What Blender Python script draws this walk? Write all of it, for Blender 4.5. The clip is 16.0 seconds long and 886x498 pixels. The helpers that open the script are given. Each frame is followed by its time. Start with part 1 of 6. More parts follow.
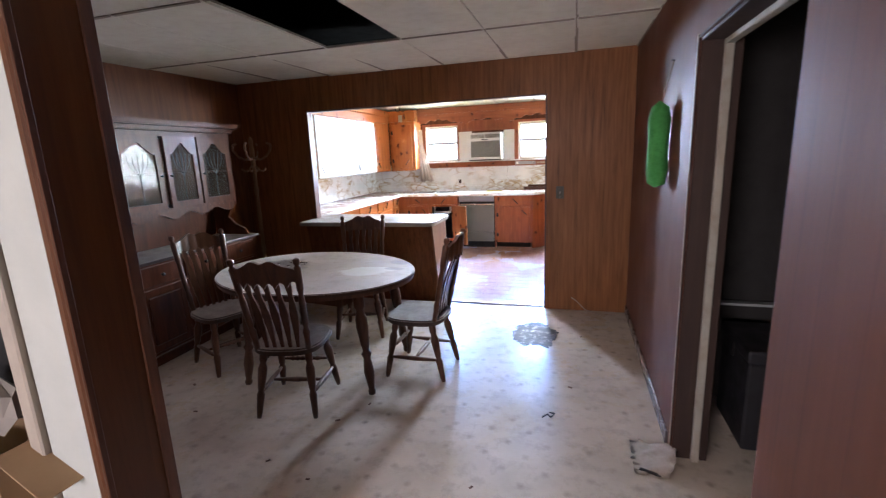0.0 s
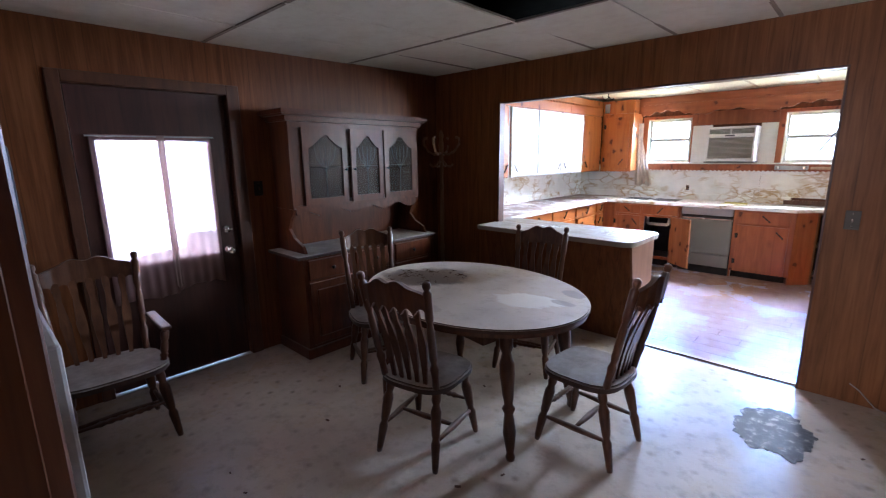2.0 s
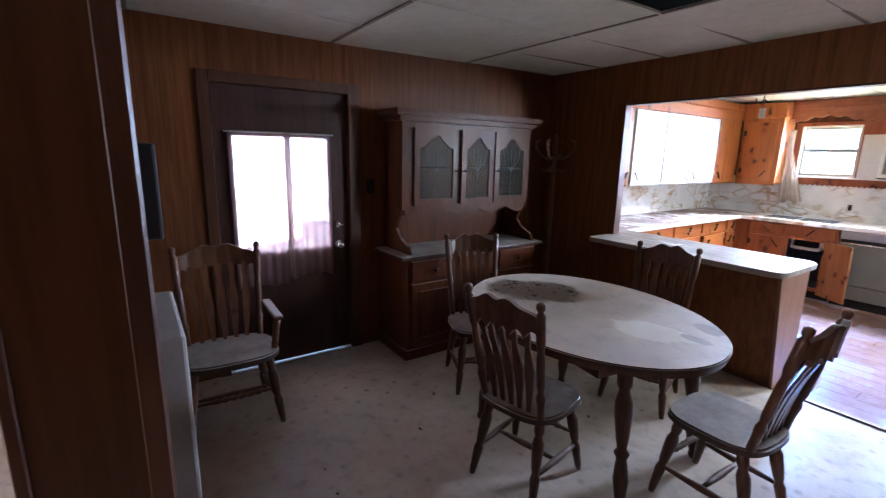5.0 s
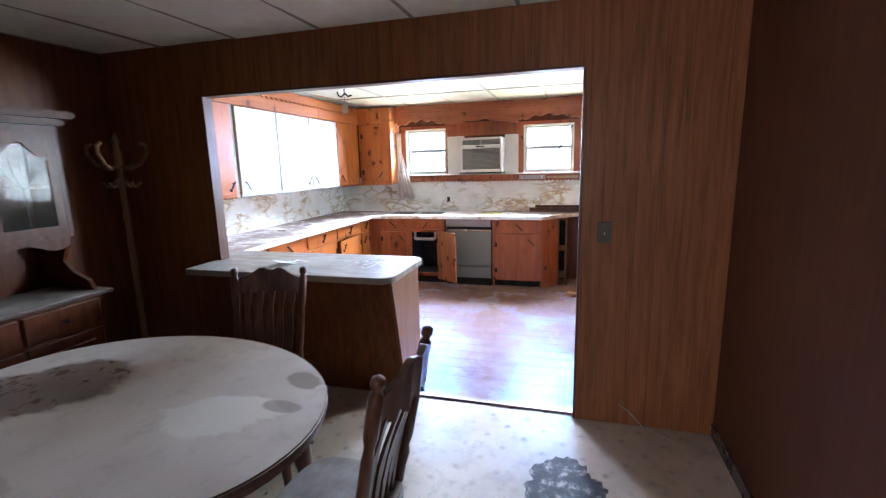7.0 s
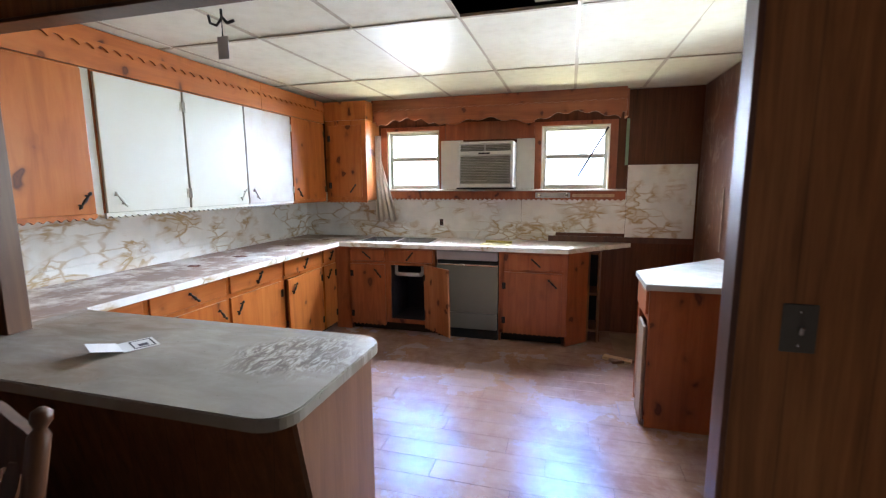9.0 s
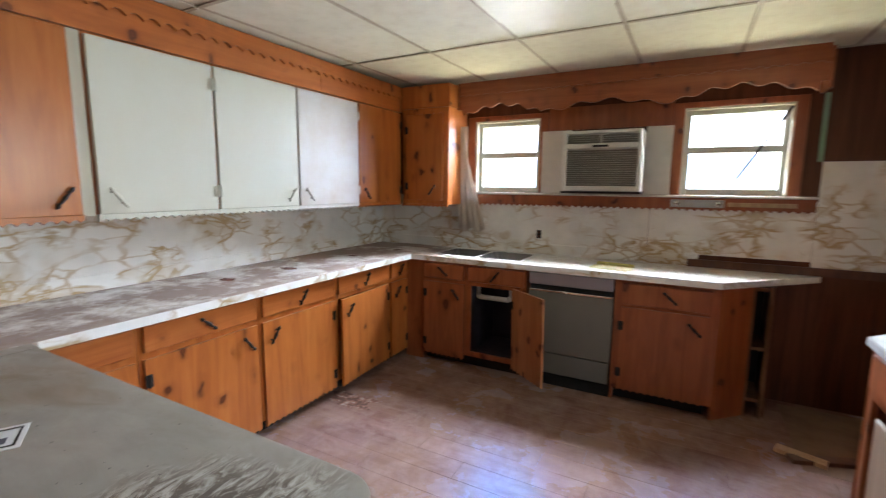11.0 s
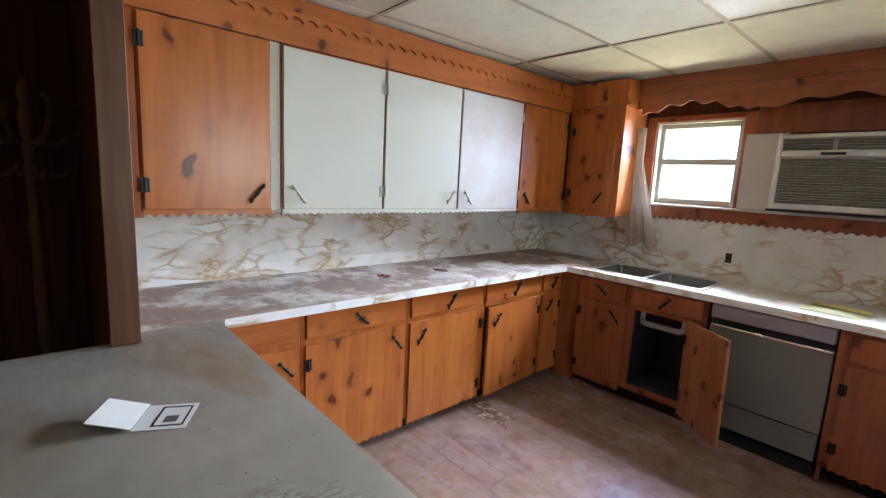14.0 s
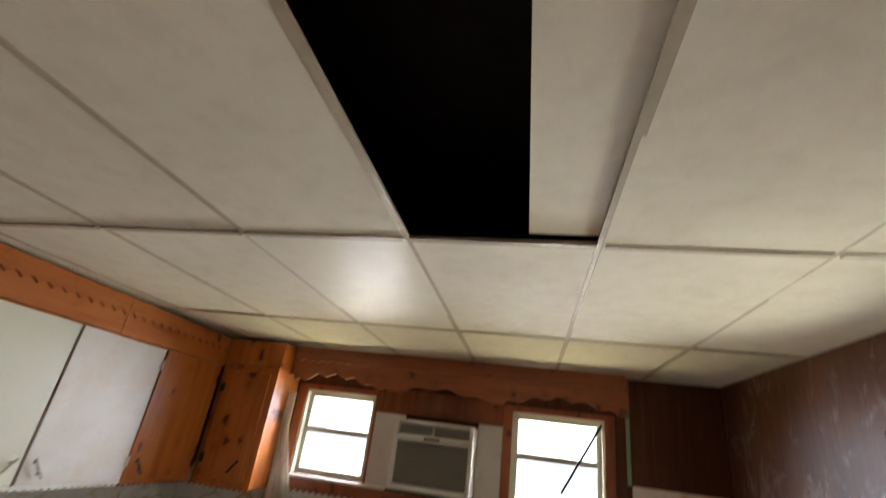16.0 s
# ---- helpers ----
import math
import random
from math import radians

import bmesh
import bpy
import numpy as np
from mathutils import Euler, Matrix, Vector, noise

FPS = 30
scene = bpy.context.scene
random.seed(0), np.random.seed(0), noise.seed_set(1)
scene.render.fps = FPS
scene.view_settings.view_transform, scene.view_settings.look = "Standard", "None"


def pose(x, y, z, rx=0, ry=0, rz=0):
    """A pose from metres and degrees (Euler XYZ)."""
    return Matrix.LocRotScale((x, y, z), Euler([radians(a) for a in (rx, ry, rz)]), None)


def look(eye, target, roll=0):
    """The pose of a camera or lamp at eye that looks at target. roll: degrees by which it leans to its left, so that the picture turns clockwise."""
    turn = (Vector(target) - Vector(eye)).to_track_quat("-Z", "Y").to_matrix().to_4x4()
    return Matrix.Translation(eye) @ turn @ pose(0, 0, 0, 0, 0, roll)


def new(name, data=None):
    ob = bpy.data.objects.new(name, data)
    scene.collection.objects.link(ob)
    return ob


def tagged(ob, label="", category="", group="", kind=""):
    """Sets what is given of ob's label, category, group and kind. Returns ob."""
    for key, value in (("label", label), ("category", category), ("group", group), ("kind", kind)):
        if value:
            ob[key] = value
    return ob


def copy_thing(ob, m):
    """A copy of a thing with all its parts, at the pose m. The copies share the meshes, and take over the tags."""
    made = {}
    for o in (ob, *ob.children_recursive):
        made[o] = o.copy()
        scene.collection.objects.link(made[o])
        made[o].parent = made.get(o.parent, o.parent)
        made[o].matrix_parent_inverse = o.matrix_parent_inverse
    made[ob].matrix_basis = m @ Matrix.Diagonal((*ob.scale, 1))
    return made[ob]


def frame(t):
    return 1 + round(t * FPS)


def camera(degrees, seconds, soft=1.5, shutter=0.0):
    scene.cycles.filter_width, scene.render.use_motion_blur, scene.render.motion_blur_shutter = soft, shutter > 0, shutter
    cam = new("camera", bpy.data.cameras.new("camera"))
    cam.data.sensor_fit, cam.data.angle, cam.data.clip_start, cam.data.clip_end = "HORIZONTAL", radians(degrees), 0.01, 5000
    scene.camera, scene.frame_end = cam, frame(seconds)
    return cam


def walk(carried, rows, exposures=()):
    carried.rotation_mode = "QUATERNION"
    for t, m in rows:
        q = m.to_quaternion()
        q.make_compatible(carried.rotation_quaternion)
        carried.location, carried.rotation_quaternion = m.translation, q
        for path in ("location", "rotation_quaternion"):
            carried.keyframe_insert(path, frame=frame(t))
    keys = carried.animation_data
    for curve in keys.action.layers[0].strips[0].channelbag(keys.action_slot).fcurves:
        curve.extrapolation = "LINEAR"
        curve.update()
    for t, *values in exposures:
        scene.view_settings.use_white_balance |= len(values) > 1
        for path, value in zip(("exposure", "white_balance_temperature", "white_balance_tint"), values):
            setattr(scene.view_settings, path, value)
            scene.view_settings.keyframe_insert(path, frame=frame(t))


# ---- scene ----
cam = camera(89.3, 16.0, 1.2, 0.3)
PATH = [
    (0, (0.216, 0.059, 1.558), (-0.34, 1.936, 1.147), -2.3),
    (0.5, (0.22, 0.303, 1.554), (-0.577, 2.089, 1.134), -1.0),
    (1, (0.199, 0.547, 1.555), (-0.858, 2.191, 1.129), -1.6),
    (1.5, (0.128, 0.7, 1.605), (-1.1, 2.218, 1.171), -1.4),
    (2, (0.119, 0.805, 1.583), (-1.221, 2.232, 1.172), -0.7),
    (2.5, (0.06, 0.856, 1.594), (-1.349, 2.212, 1.177), -1.5),
    (3, (0.016, 0.901, 1.574), (-1.616, 1.985, 1.171), 1.0),
    (3.2, (0.003, 0.905, 1.573), (-1.761, 1.753, 1.163), 0.0),
    (5.3, (-0.102, 0.846, 1.611), (-1.606, 2.097, 1.199), 2.1),
    (5.5, (-0.131, 0.886, 1.597), (-1.527, 2.26, 1.195), 2.3),
    (6, (-0.097, 1.12, 1.589), (-1.194, 2.742, 1.181), 1.0),
    (6.5, (-0.048, 1.411, 1.587), (-0.923, 3.163, 1.185), 0.6),
    (7, (-0.105, 1.818, 1.563), (-0.643, 3.709, 1.193), -1.4),
    (7.5, (-0.118, 2.248, 1.547), (-0.627, 4.149, 1.195), -1.9),
    (8, (-0.155, 2.609, 1.56), (-0.666, 4.512, 1.219), -1.4),
    (8.2, (-0.207, 2.767, 1.526), (-0.72, 4.672, 1.202), -0.9),
    (10.5, (-0.667, 3.985, 1.491), (-1.3, 5.863, 1.219), -0.0),
    (11, (-0.64, 4.192, 1.483), (-1.587, 5.931, 1.205), 0.5),
    (11.5, (-0.69, 4.278, 1.457), (-2.044, 5.698, 1.071), 3.3),
    (12, (-0.762, 4.32, 1.425), (-2.234, 5.58, 0.931), 3.1),
    (12.5, (-0.764, 4.385, 1.449), (-2.236, 5.639, 0.938), 2.8),
    (13, (-0.76, 4.376, 1.488), (-2.205, 5.667, 0.993), 2.0),
    (13.5, (-0.778, 4.321, 1.507), (-2.247, 5.619, 1.11), 3.8),
    (14, (-0.754, 4.33, 1.521), (-2.226, 5.65, 1.221), 2.9),
    (14.5, (-0.707, 4.364, 1.543), (-1.99, 5.879, 1.304), 1.5),
    (15, (-0.675, 4.384, 1.552), (-1.658, 6.118, 1.389), 1.7),
    (15.5, (-0.631, 4.399, 1.612), (-1.25, 6.282, 1.874), 2.6),
    (16, (-0.602, 4.402, 1.74), (-1.002, 6.188, 2.546), 7.5),
]
EXPOSURES = [(0.0, 0.92, 6150, 27), (1.5, 0.62, 5850, 28), (5.3, 0.62, 5850, 28), (6.5, 0.62, 5750, 26), (8.2, 0.15, 6050, 24), (10.3, -0.66, 6850, 23), (12.5, -0.6, 6500, 24), (13.5, -0.62, 6500, 24), (15.0, -0.9, 6500, 22), (16.0, -1.28, 7900, 26)]
walk(cam, [(t, look(eye, target, roll)) for t, eye, target, roll in PATH], EXPOSURES)

# ---- light ----
world = bpy.data.worlds.new("sky")
scene.world = world
world.use_nodes = True
wn = world.node_tree.nodes
sky = wn.new("ShaderNodeTexSky")
sky.sky_type, sky.sun_disc = "NISHITA", False
sky.sun_elevation, sky.sun_rotation = radians(58), radians(200)
wn["Background"].inputs[1].default_value = 0.15
world.node_tree.links.new(sky.outputs[0], wn["Background"].inputs[0])
sun = new("sun", bpy.data.lights.new("sun", "SUN"))
sun.data.energy, sun.data.angle, sun.data.color = 3.0, radians(0.5), (1.0, 0.95, 0.88)
sun.matrix_world = look((0, -4, 9), (0.9, 0, 0))


def window_lamp(name, eye, target, w, h, watts, colour=(0.80, 0.91, 1.0)):
    lamp = new(name, bpy.data.lights.new(name, "AREA"))
    lamp.data.shape, lamp.data.size, lamp.data.size_y = "RECTANGLE", w, h
    lamp.data.energy, lamp.data.color = watts, colour
    lamp.matrix_world = look(eye, target)
    return lamp


XL, XR, YB, YP, YW, YK, ZD, ZK = -3.40, 0.72, 7.96, 4.54, 4.472, 4.55, 2.37, 2.335
window_lamp("sky_window_west", (-2.065, 8.44, 1.98), (-2.065, 7.44, 0.60), 0.75, 0.74, 800, (0.64, 0.83, 1.0))
window_lamp("sky_window_middle", (-0.39, 8.44, 1.98), (-0.39, 7.44, 0.60), 0.80, 0.74, 800, (0.64, 0.83, 1.0))
window_lamp("grass_window_west", (-2.065, 8.50, 1.28), (-2.065, 7.50, 2.40), 0.75, 0.55, 80, (0.95, 1.0, 0.62))
window_lamp("grass_window_middle", (-0.39, 8.50, 1.28), (-0.39, 7.50, 2.40), 0.80, 0.55, 80, (0.95, 1.0, 0.62))
window_lamp("sky_window_east", (1.14, 6.24, 1.65), (-2.6, 2.9, 0.7), 0.75, 0.85, 120, (0.84, 1.0, 0.92))
window_lamp("sky_door_window", (-3.70, 1.70, 1.30), (0.0, 3.3, 0.7), 0.70, 0.85, 24)
# fill lamp added behind the passage, in a window that is not seen
window_lamp("sky_hall", (-1.0, -2.38, 1.5), (-1.1, 0.6, 0.0), 1.2, 1.0, 60, (1.0, 0.96, 0.90))

# ---- materials ----
def material(name, rough=0.6, metal=0.0, spec=0.5):
    m = bpy.data.materials.new(name)
    m.use_nodes = True
    b = m.node_tree.nodes["Principled BSDF"]
    b.inputs["Roughness"].default_value = rough
    b.inputs["Metallic"].default_value = metal
    b.inputs["Specular IOR Level"].default_value = spec
    return m, m.node_tree.nodes, m.node_tree.links, b


def coords(n, l, scale=(1, 1, 1), rotate=(0, 0, 0), space="Object"):
    c, mp = n.new("ShaderNodeTexCoord"), n.new("ShaderNodeMapping")
    mp.inputs["Scale"].default_value = scale
    mp.inputs["Rotation"].default_value = rotate
    l.new(c.outputs[space], mp.inputs[0])
    return mp.outputs[0]


def noise_tex(n, l, vec, scale, detail=4.0, rough=0.55, distort=0.0):
    t = n.new("ShaderNodeTexNoise")
    t.inputs["Scale"].default_value, t.inputs["Detail"].default_value = scale, detail
    t.inputs["Roughness"].default_value, t.inputs["Distortion"].default_value = rough, distort
    l.new(vec, t.inputs["Vector"])
    return t.outputs[0]


def ramp(n, l, value, stops):
    r = n.new("ShaderNodeValToRGB")
    e = r.color_ramp.elements
    while len(e) < len(stops):
        e.new(0.5)
    for k, (p, c) in zip(e, stops):
        k.position, k.color = p, (*c, 1) if len(c) == 3 else c
    l.new(value, r.inputs[0])
    return r.outputs[0]


def grey(p):
    return (p, p, p)


def mix(n, l, fac, a, b, kind="MIX"):
    m = n.new("ShaderNodeMix")
    m.data_type, m.blend_type = "RGBA", kind
    for sock, v in ((m.inputs[0], fac), (m.inputs[6], a), (m.inputs[7], b)):
        if hasattr(v, "is_output"):
            l.new(v, sock)
        elif isinstance(v, (int, float)):
            sock.default_value = v
        else:
            sock.default_value = (*v, 1)
    return m.outputs[2]


def bump(n, l, b, height, strength=0.2, dist=0.01):
    k = n.new("ShaderNodeBump")
    k.inputs["Strength"].default_value, k.inputs["Distance"].default_value = strength, dist
    l.new(height, k.inputs["Height"])
    l.new(k.outputs[0], b.inputs["Normal"])


def wood(name, dark, mid, light, stretch=(14, 14, 1.0), rough=0.45, knots=0.0, spec=0.4, dust=0.0, dust_col=(0.4, 0.36, 0.31), deep=8.5):
    """Wood with its grain along the axis of the least stretch, and knots."""
    m, n, l, b = material(name, rough, 0, spec)
    v = coords(n, l, stretch)
    info = n.new("ShaderNodeObjectInfo")
    add = n.new("ShaderNodeVectorMath")
    add.operation = "MULTIPLY_ADD"
    l.new(info.outputs["Random"], add.inputs[0])
    add.inputs[1].default_value = (37, 23, 11)
    l.new(v, add.inputs[2])
    v = add.outputs[0]
    g = noise_tex(n, l, v, 1.6, 5, 0.62, 0.7)
    c = ramp(n, l, g, [(0.25, dark), (0.5, mid), (0.78, light)])
    big = noise_tex(n, l, coords(n, l, (1, 1, 1)), 1.7, 3)
    c = mix(n, l, ramp(n, l, big, [(0.35, grey(0.0)), (0.75, grey(0.45))]), c, dark)
    if knots:
        kv = n.new("ShaderNodeTexVoronoi")
        kv.inputs["Scale"].default_value = 1.0
        kv.inputs["Randomness"].default_value = 1.0
        warp = n.new("ShaderNodeVectorMath")
        warp.operation = "MULTIPLY_ADD"
        l.new(info.outputs["Random"], warp.inputs[0])
        warp.inputs[1].default_value = (19, 31, 7)
        l.new(coords(n, l, (8.5, deep, 6.0)), warp.inputs[2])
        bend = n.new("ShaderNodeTexNoise")
        bend.inputs["Scale"].default_value, bend.inputs["Detail"].default_value = 7.0, 2.0
        l.new(coords(n, l), bend.inputs["Vector"])
        twist = n.new("ShaderNodeVectorMath")
        twist.operation = "MULTIPLY_ADD"
        l.new(bend.outputs["Color"], twist.inputs[0])
        twist.inputs[1].default_value = (0.9, 0.2, 1.1)
        l.new(warp.outputs[0], twist.inputs[2])
        l.new(twist.outputs[0], kv.inputs["Vector"])
        k = ramp(n, l, kv.outputs["Distance"], [(0.0, grey(1)), (0.06, grey(0.85)), (0.13, grey(1)), (0.17, grey(0.6)), (0.22, grey(0.22)), (0.42, grey(0))])
        sparse = ramp(n, l, kv.outputs["Color"], [(knots, grey(1)), (knots + 0.01, grey(0))])
        c = mix(n, l, mix(n, l, 1.0, k, sparse, "MULTIPLY"), c, (0.075, 0.014, 0.005))
    if dust:
        d = noise_tex(n, l, coords(n, l), 5, 5, 0.7)
        geo = n.new("ShaderNodeNewGeometry")
        sep = n.new("ShaderNodeSeparateXYZ")
        l.new(geo.outputs["Normal"], sep.inputs[0])
        up = ramp(n, l, sep.outputs[2], [(0.55, grey(0)), (0.9, grey(dust))])
        cov = mix(n, l, 1.0, up, ramp(n, l, d, [(0.3, grey(0.35)), (0.6, grey(1))]), "MULTIPLY")
        c = mix(n, l, cov, c, dust_col)
        l.new(mix(n, l, cov, grey(rough), grey(0.85)), b.inputs["Roughness"])
    l.new(c, b.inputs["Base Color"])
    bump(n, l, b, g, 0.12, 0.004)
    return m


def plain(name, colour, rough=0.5, metal=0.0, wear=0.25, scale=9.0, wear_col=None, spec=0.5):
    m, n, l, b = material(name, rough, metal, spec)
    v = coords(n, l)
    f = noise_tex(n, l, v, scale, 6, 0.65)
    f2 = noise_tex(n, l, v, scale * 0.22, 3)
    worn = wear_col or tuple(c * 0.55 for c in colour)
    c = mix(n, l, ramp(n, l, f, [(0.45, grey(0)), (0.75, grey(wear))]), colour, worn)
    c = mix(n, l, ramp(n, l, f2, [(0.4, grey(0)), (0.8, grey(wear))]), c, worn)
    l.new(c, b.inputs["Base Color"])
    l.new(ramp(n, l, f, [(0.3, grey(max(rough - 0.08, 0.02))), (0.7, grey(min(rough + 0.15, 1)))]), b.inputs["Roughness"])
    bump(n, l, b, f, 0.06, 0.003)
    return m


def panelling(name, dark, mid, light, rough=0.38, scuff=0.0):
    """Sheet panelling with upright grooves at uneven steps."""
    m, n, l, b = material(name, rough, 0, 0.2)
    v = coords(n, l, (13, 13, 0.8))
    g = noise_tex(n, l, v, 2.2, 6, 0.62, 0.5)
    c = ramp(n, l, g, [(0.28, dark), (0.5, mid), (0.74, light)])
    big = noise_tex(n, l, coords(n, l, (1, 1, 0.7)), 1.1, 4)
    c = mix(n, l, ramp(n, l, big, [(0.35, grey(0)), (0.8, grey(0.55))]), c, dark)
    fine = noise_tex(n, l, coords(n, l, (160, 160, 5)), 1.0, 2)
    c = mix(n, l, ramp(n, l, fine, [(0.35, grey(0.22)), (0.6, grey(0))]), c, dark)
    # grooves every 0.4064 m, with two more between them
    pos = n.new("ShaderNodeSeparateXYZ")
    l.new(coords(n, l), pos.inputs[0])
    s = n.new("ShaderNodeMath")
    l.new(pos.outputs[0], s.inputs[0])
    l.new(pos.outputs[1], s.inputs[1])
    total = None
    for step, off in ((0.4064, 0.05), (0.4064, 0.16), (0.4064, 0.33)):
        a = n.new("ShaderNodeMath")
        a.operation = "ADD"
        l.new(s.outputs[0], a.inputs[0])
        a.inputs[1].default_value = off + 20 * step
        p = n.new("ShaderNodeMath")
        p.operation = "PINGPONG"
        l.new(a.outputs[0], p.inputs[0])
        p.inputs[1].default_value = step / 2
        q = n.new("ShaderNodeMath")
        q.operation = "LESS_THAN"
        l.new(p.outputs[0], q.inputs[0])
        q.inputs[1].default_value = 0.0022
        if total is None:
            total = q.outputs[0]
        else:
            mx = n.new("ShaderNodeMath")
            mx.operation = "MAXIMUM"
            l.new(total, mx.inputs[0])
            l.new(q.outputs[0], mx.inputs[1])
            total = mx.outputs[0]
    f = n.new("ShaderNodeMath")
    f.operation = "MULTIPLY"
    l.new(total, f.inputs[0])
    f.inputs[1].default_value = 0.32
    c = mix(n, l, f.outputs[0], c, (0.02, 0.009, 0.005))
    if scuff:
        rub = noise_tex(n, l, coords(n, l, (1, 1.6, 0.9)), 5.0, 6, 0.7, 0.6)
        c = mix(n, l, ramp(n, l, rub, [(0.54, grey(0)), (0.66, grey(scuff))]), c, (0.36, 0.30, 0.26))
    l.new(c, b.inputs["Base Color"])
    l.new(ramp(n, l, big, [(0.3, grey(rough - 0.06)), (0.7, grey(rough + 0.15))]), b.inputs["Roughness"])
    bump(n, l, b, g, 0.05, 0.003)
    return m


def glass(name, rough=0.02, tint=(1, 1, 1)):
    m, n, l, b = material(name, rough)
    b.inputs["Base Color"].default_value = (*tint, 1)
    b.inputs["Transmission Weight"].default_value = 1.0
    b.inputs["IOR"].default_value = 1.45
    return m


PANEL = panelling("brown_panelling", (0.085, 0.027, 0.009), (0.175, 0.058, 0.020), (0.245, 0.092, 0.034))
# partition's yellower panelling, its colour lightened to stand in for light
PANEL_LIT = panelling("lit_tan_panelling", (0.125, 0.045, 0.014), (0.255, 0.098, 0.032), (0.34, 0.145, 0.052))
PANEL_RED = panelling("reddish_brown_panelling", (0.082, 0.027, 0.012), (0.106, 0.036, 0.016), (0.124, 0.044, 0.021), 0.5)
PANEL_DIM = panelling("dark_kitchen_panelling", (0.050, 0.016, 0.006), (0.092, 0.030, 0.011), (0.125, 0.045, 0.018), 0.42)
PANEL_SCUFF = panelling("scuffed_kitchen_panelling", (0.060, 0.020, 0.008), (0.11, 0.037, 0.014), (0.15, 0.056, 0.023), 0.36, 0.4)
TRIM = wood("brown_trim", (0.045, 0.015, 0.007), (0.085, 0.03, 0.013), (0.13, 0.05, 0.022), rough=0.4)
PINE = wood("knotty_pine", (0.27, 0.070, 0.015), (0.42, 0.125, 0.027), (0.51, 0.178, 0.045), (9, 9, 0.8), 0.30, 0.5, 0.3, deep=1.2)
PINE_H = wood("knotty_pine_crosswise", (0.28, 0.070, 0.015), (0.42, 0.122, 0.027), (0.51, 0.174, 0.045), (0.8, 0.8, 9), 0.30, 0.55)
# same pine as the others, darkened and reddened in colour for shade
PINE_SHADED = wood("shaded_knotty_pine", (0.185, 0.049, 0.015), (0.29, 0.083, 0.027), (0.37, 0.122, 0.044), (9, 9, 0.8), 0.36, 0.62)
DARKWOOD = wood("dark_stained_maple", (0.042, 0.015, 0.007), (0.095, 0.036, 0.016), (0.15, 0.060, 0.027), (16, 16, 2.0), 0.34, 0, 0.4, 0.35, (0.33, 0.285, 0.24))
HUTCHWOOD = wood("dark_hutch_wood", (0.050, 0.0135, 0.005), (0.104, 0.029, 0.011), (0.15, 0.046, 0.018), (16, 16, 2.0), 0.30, 0, 0.2, 0.4)
RACKWOOD = wood("worn_oak", (0.16, 0.085, 0.04), (0.27, 0.15, 0.075), (0.36, 0.21, 0.11), (20, 20, 2), 0.4)
WHITE_DOOR = plain("aged_white_paint", (0.52, 0.525, 0.435), 0.42, 0, 0.42, 6, (0.52, 0.48, 0.36))
GREY_DOOR = plain("stained_white_paint", (0.52, 0.51, 0.475), 0.5, 0, 0.6, 5, (0.45, 0.36, 0.26))
WHITE_WALL = plain("white_wall_paint", (0.40, 0.415, 0.38), 0.75, 0, 0.3, 3)
CEIL = plain("white_ceiling_tile", (0.72, 0.705, 0.60), 0.8, 0, 0.28, 11, (0.46, 0.41, 0.31))
CEIL_PLASTIC = plain("glossy_light_panel", (0.72, 0.72, 0.61), 0.48, 0, 0.1, 9, None, 0.3)
GRID = plain("painted_grid_bar", (0.24, 0.20, 0.15), 0.55, 0, 0.4, 20, (0.16, 0.13, 0.09))
ALU = plain("dull_aluminium", (0.62, 0.62, 0.60), 0.38, 0.6, 0.2)
CHROME = plain("chrome", (0.75, 0.75, 0.75), 0.15, 1.0, 0.1)
IRON = plain("black_iron", (0.012, 0.010, 0.009), 0.45, 0.4, 0.3)
# near black, for black parts and for shade painted into hollows
BLACK = plain("black_and_shade", (0.006, 0.006, 0.006), 0.9)
# near black that paints the shade inside the closet and the cabinets
INSIDE_SHADE = plain("inside_shade_dark", (0.032, 0.028, 0.025), 0.9)


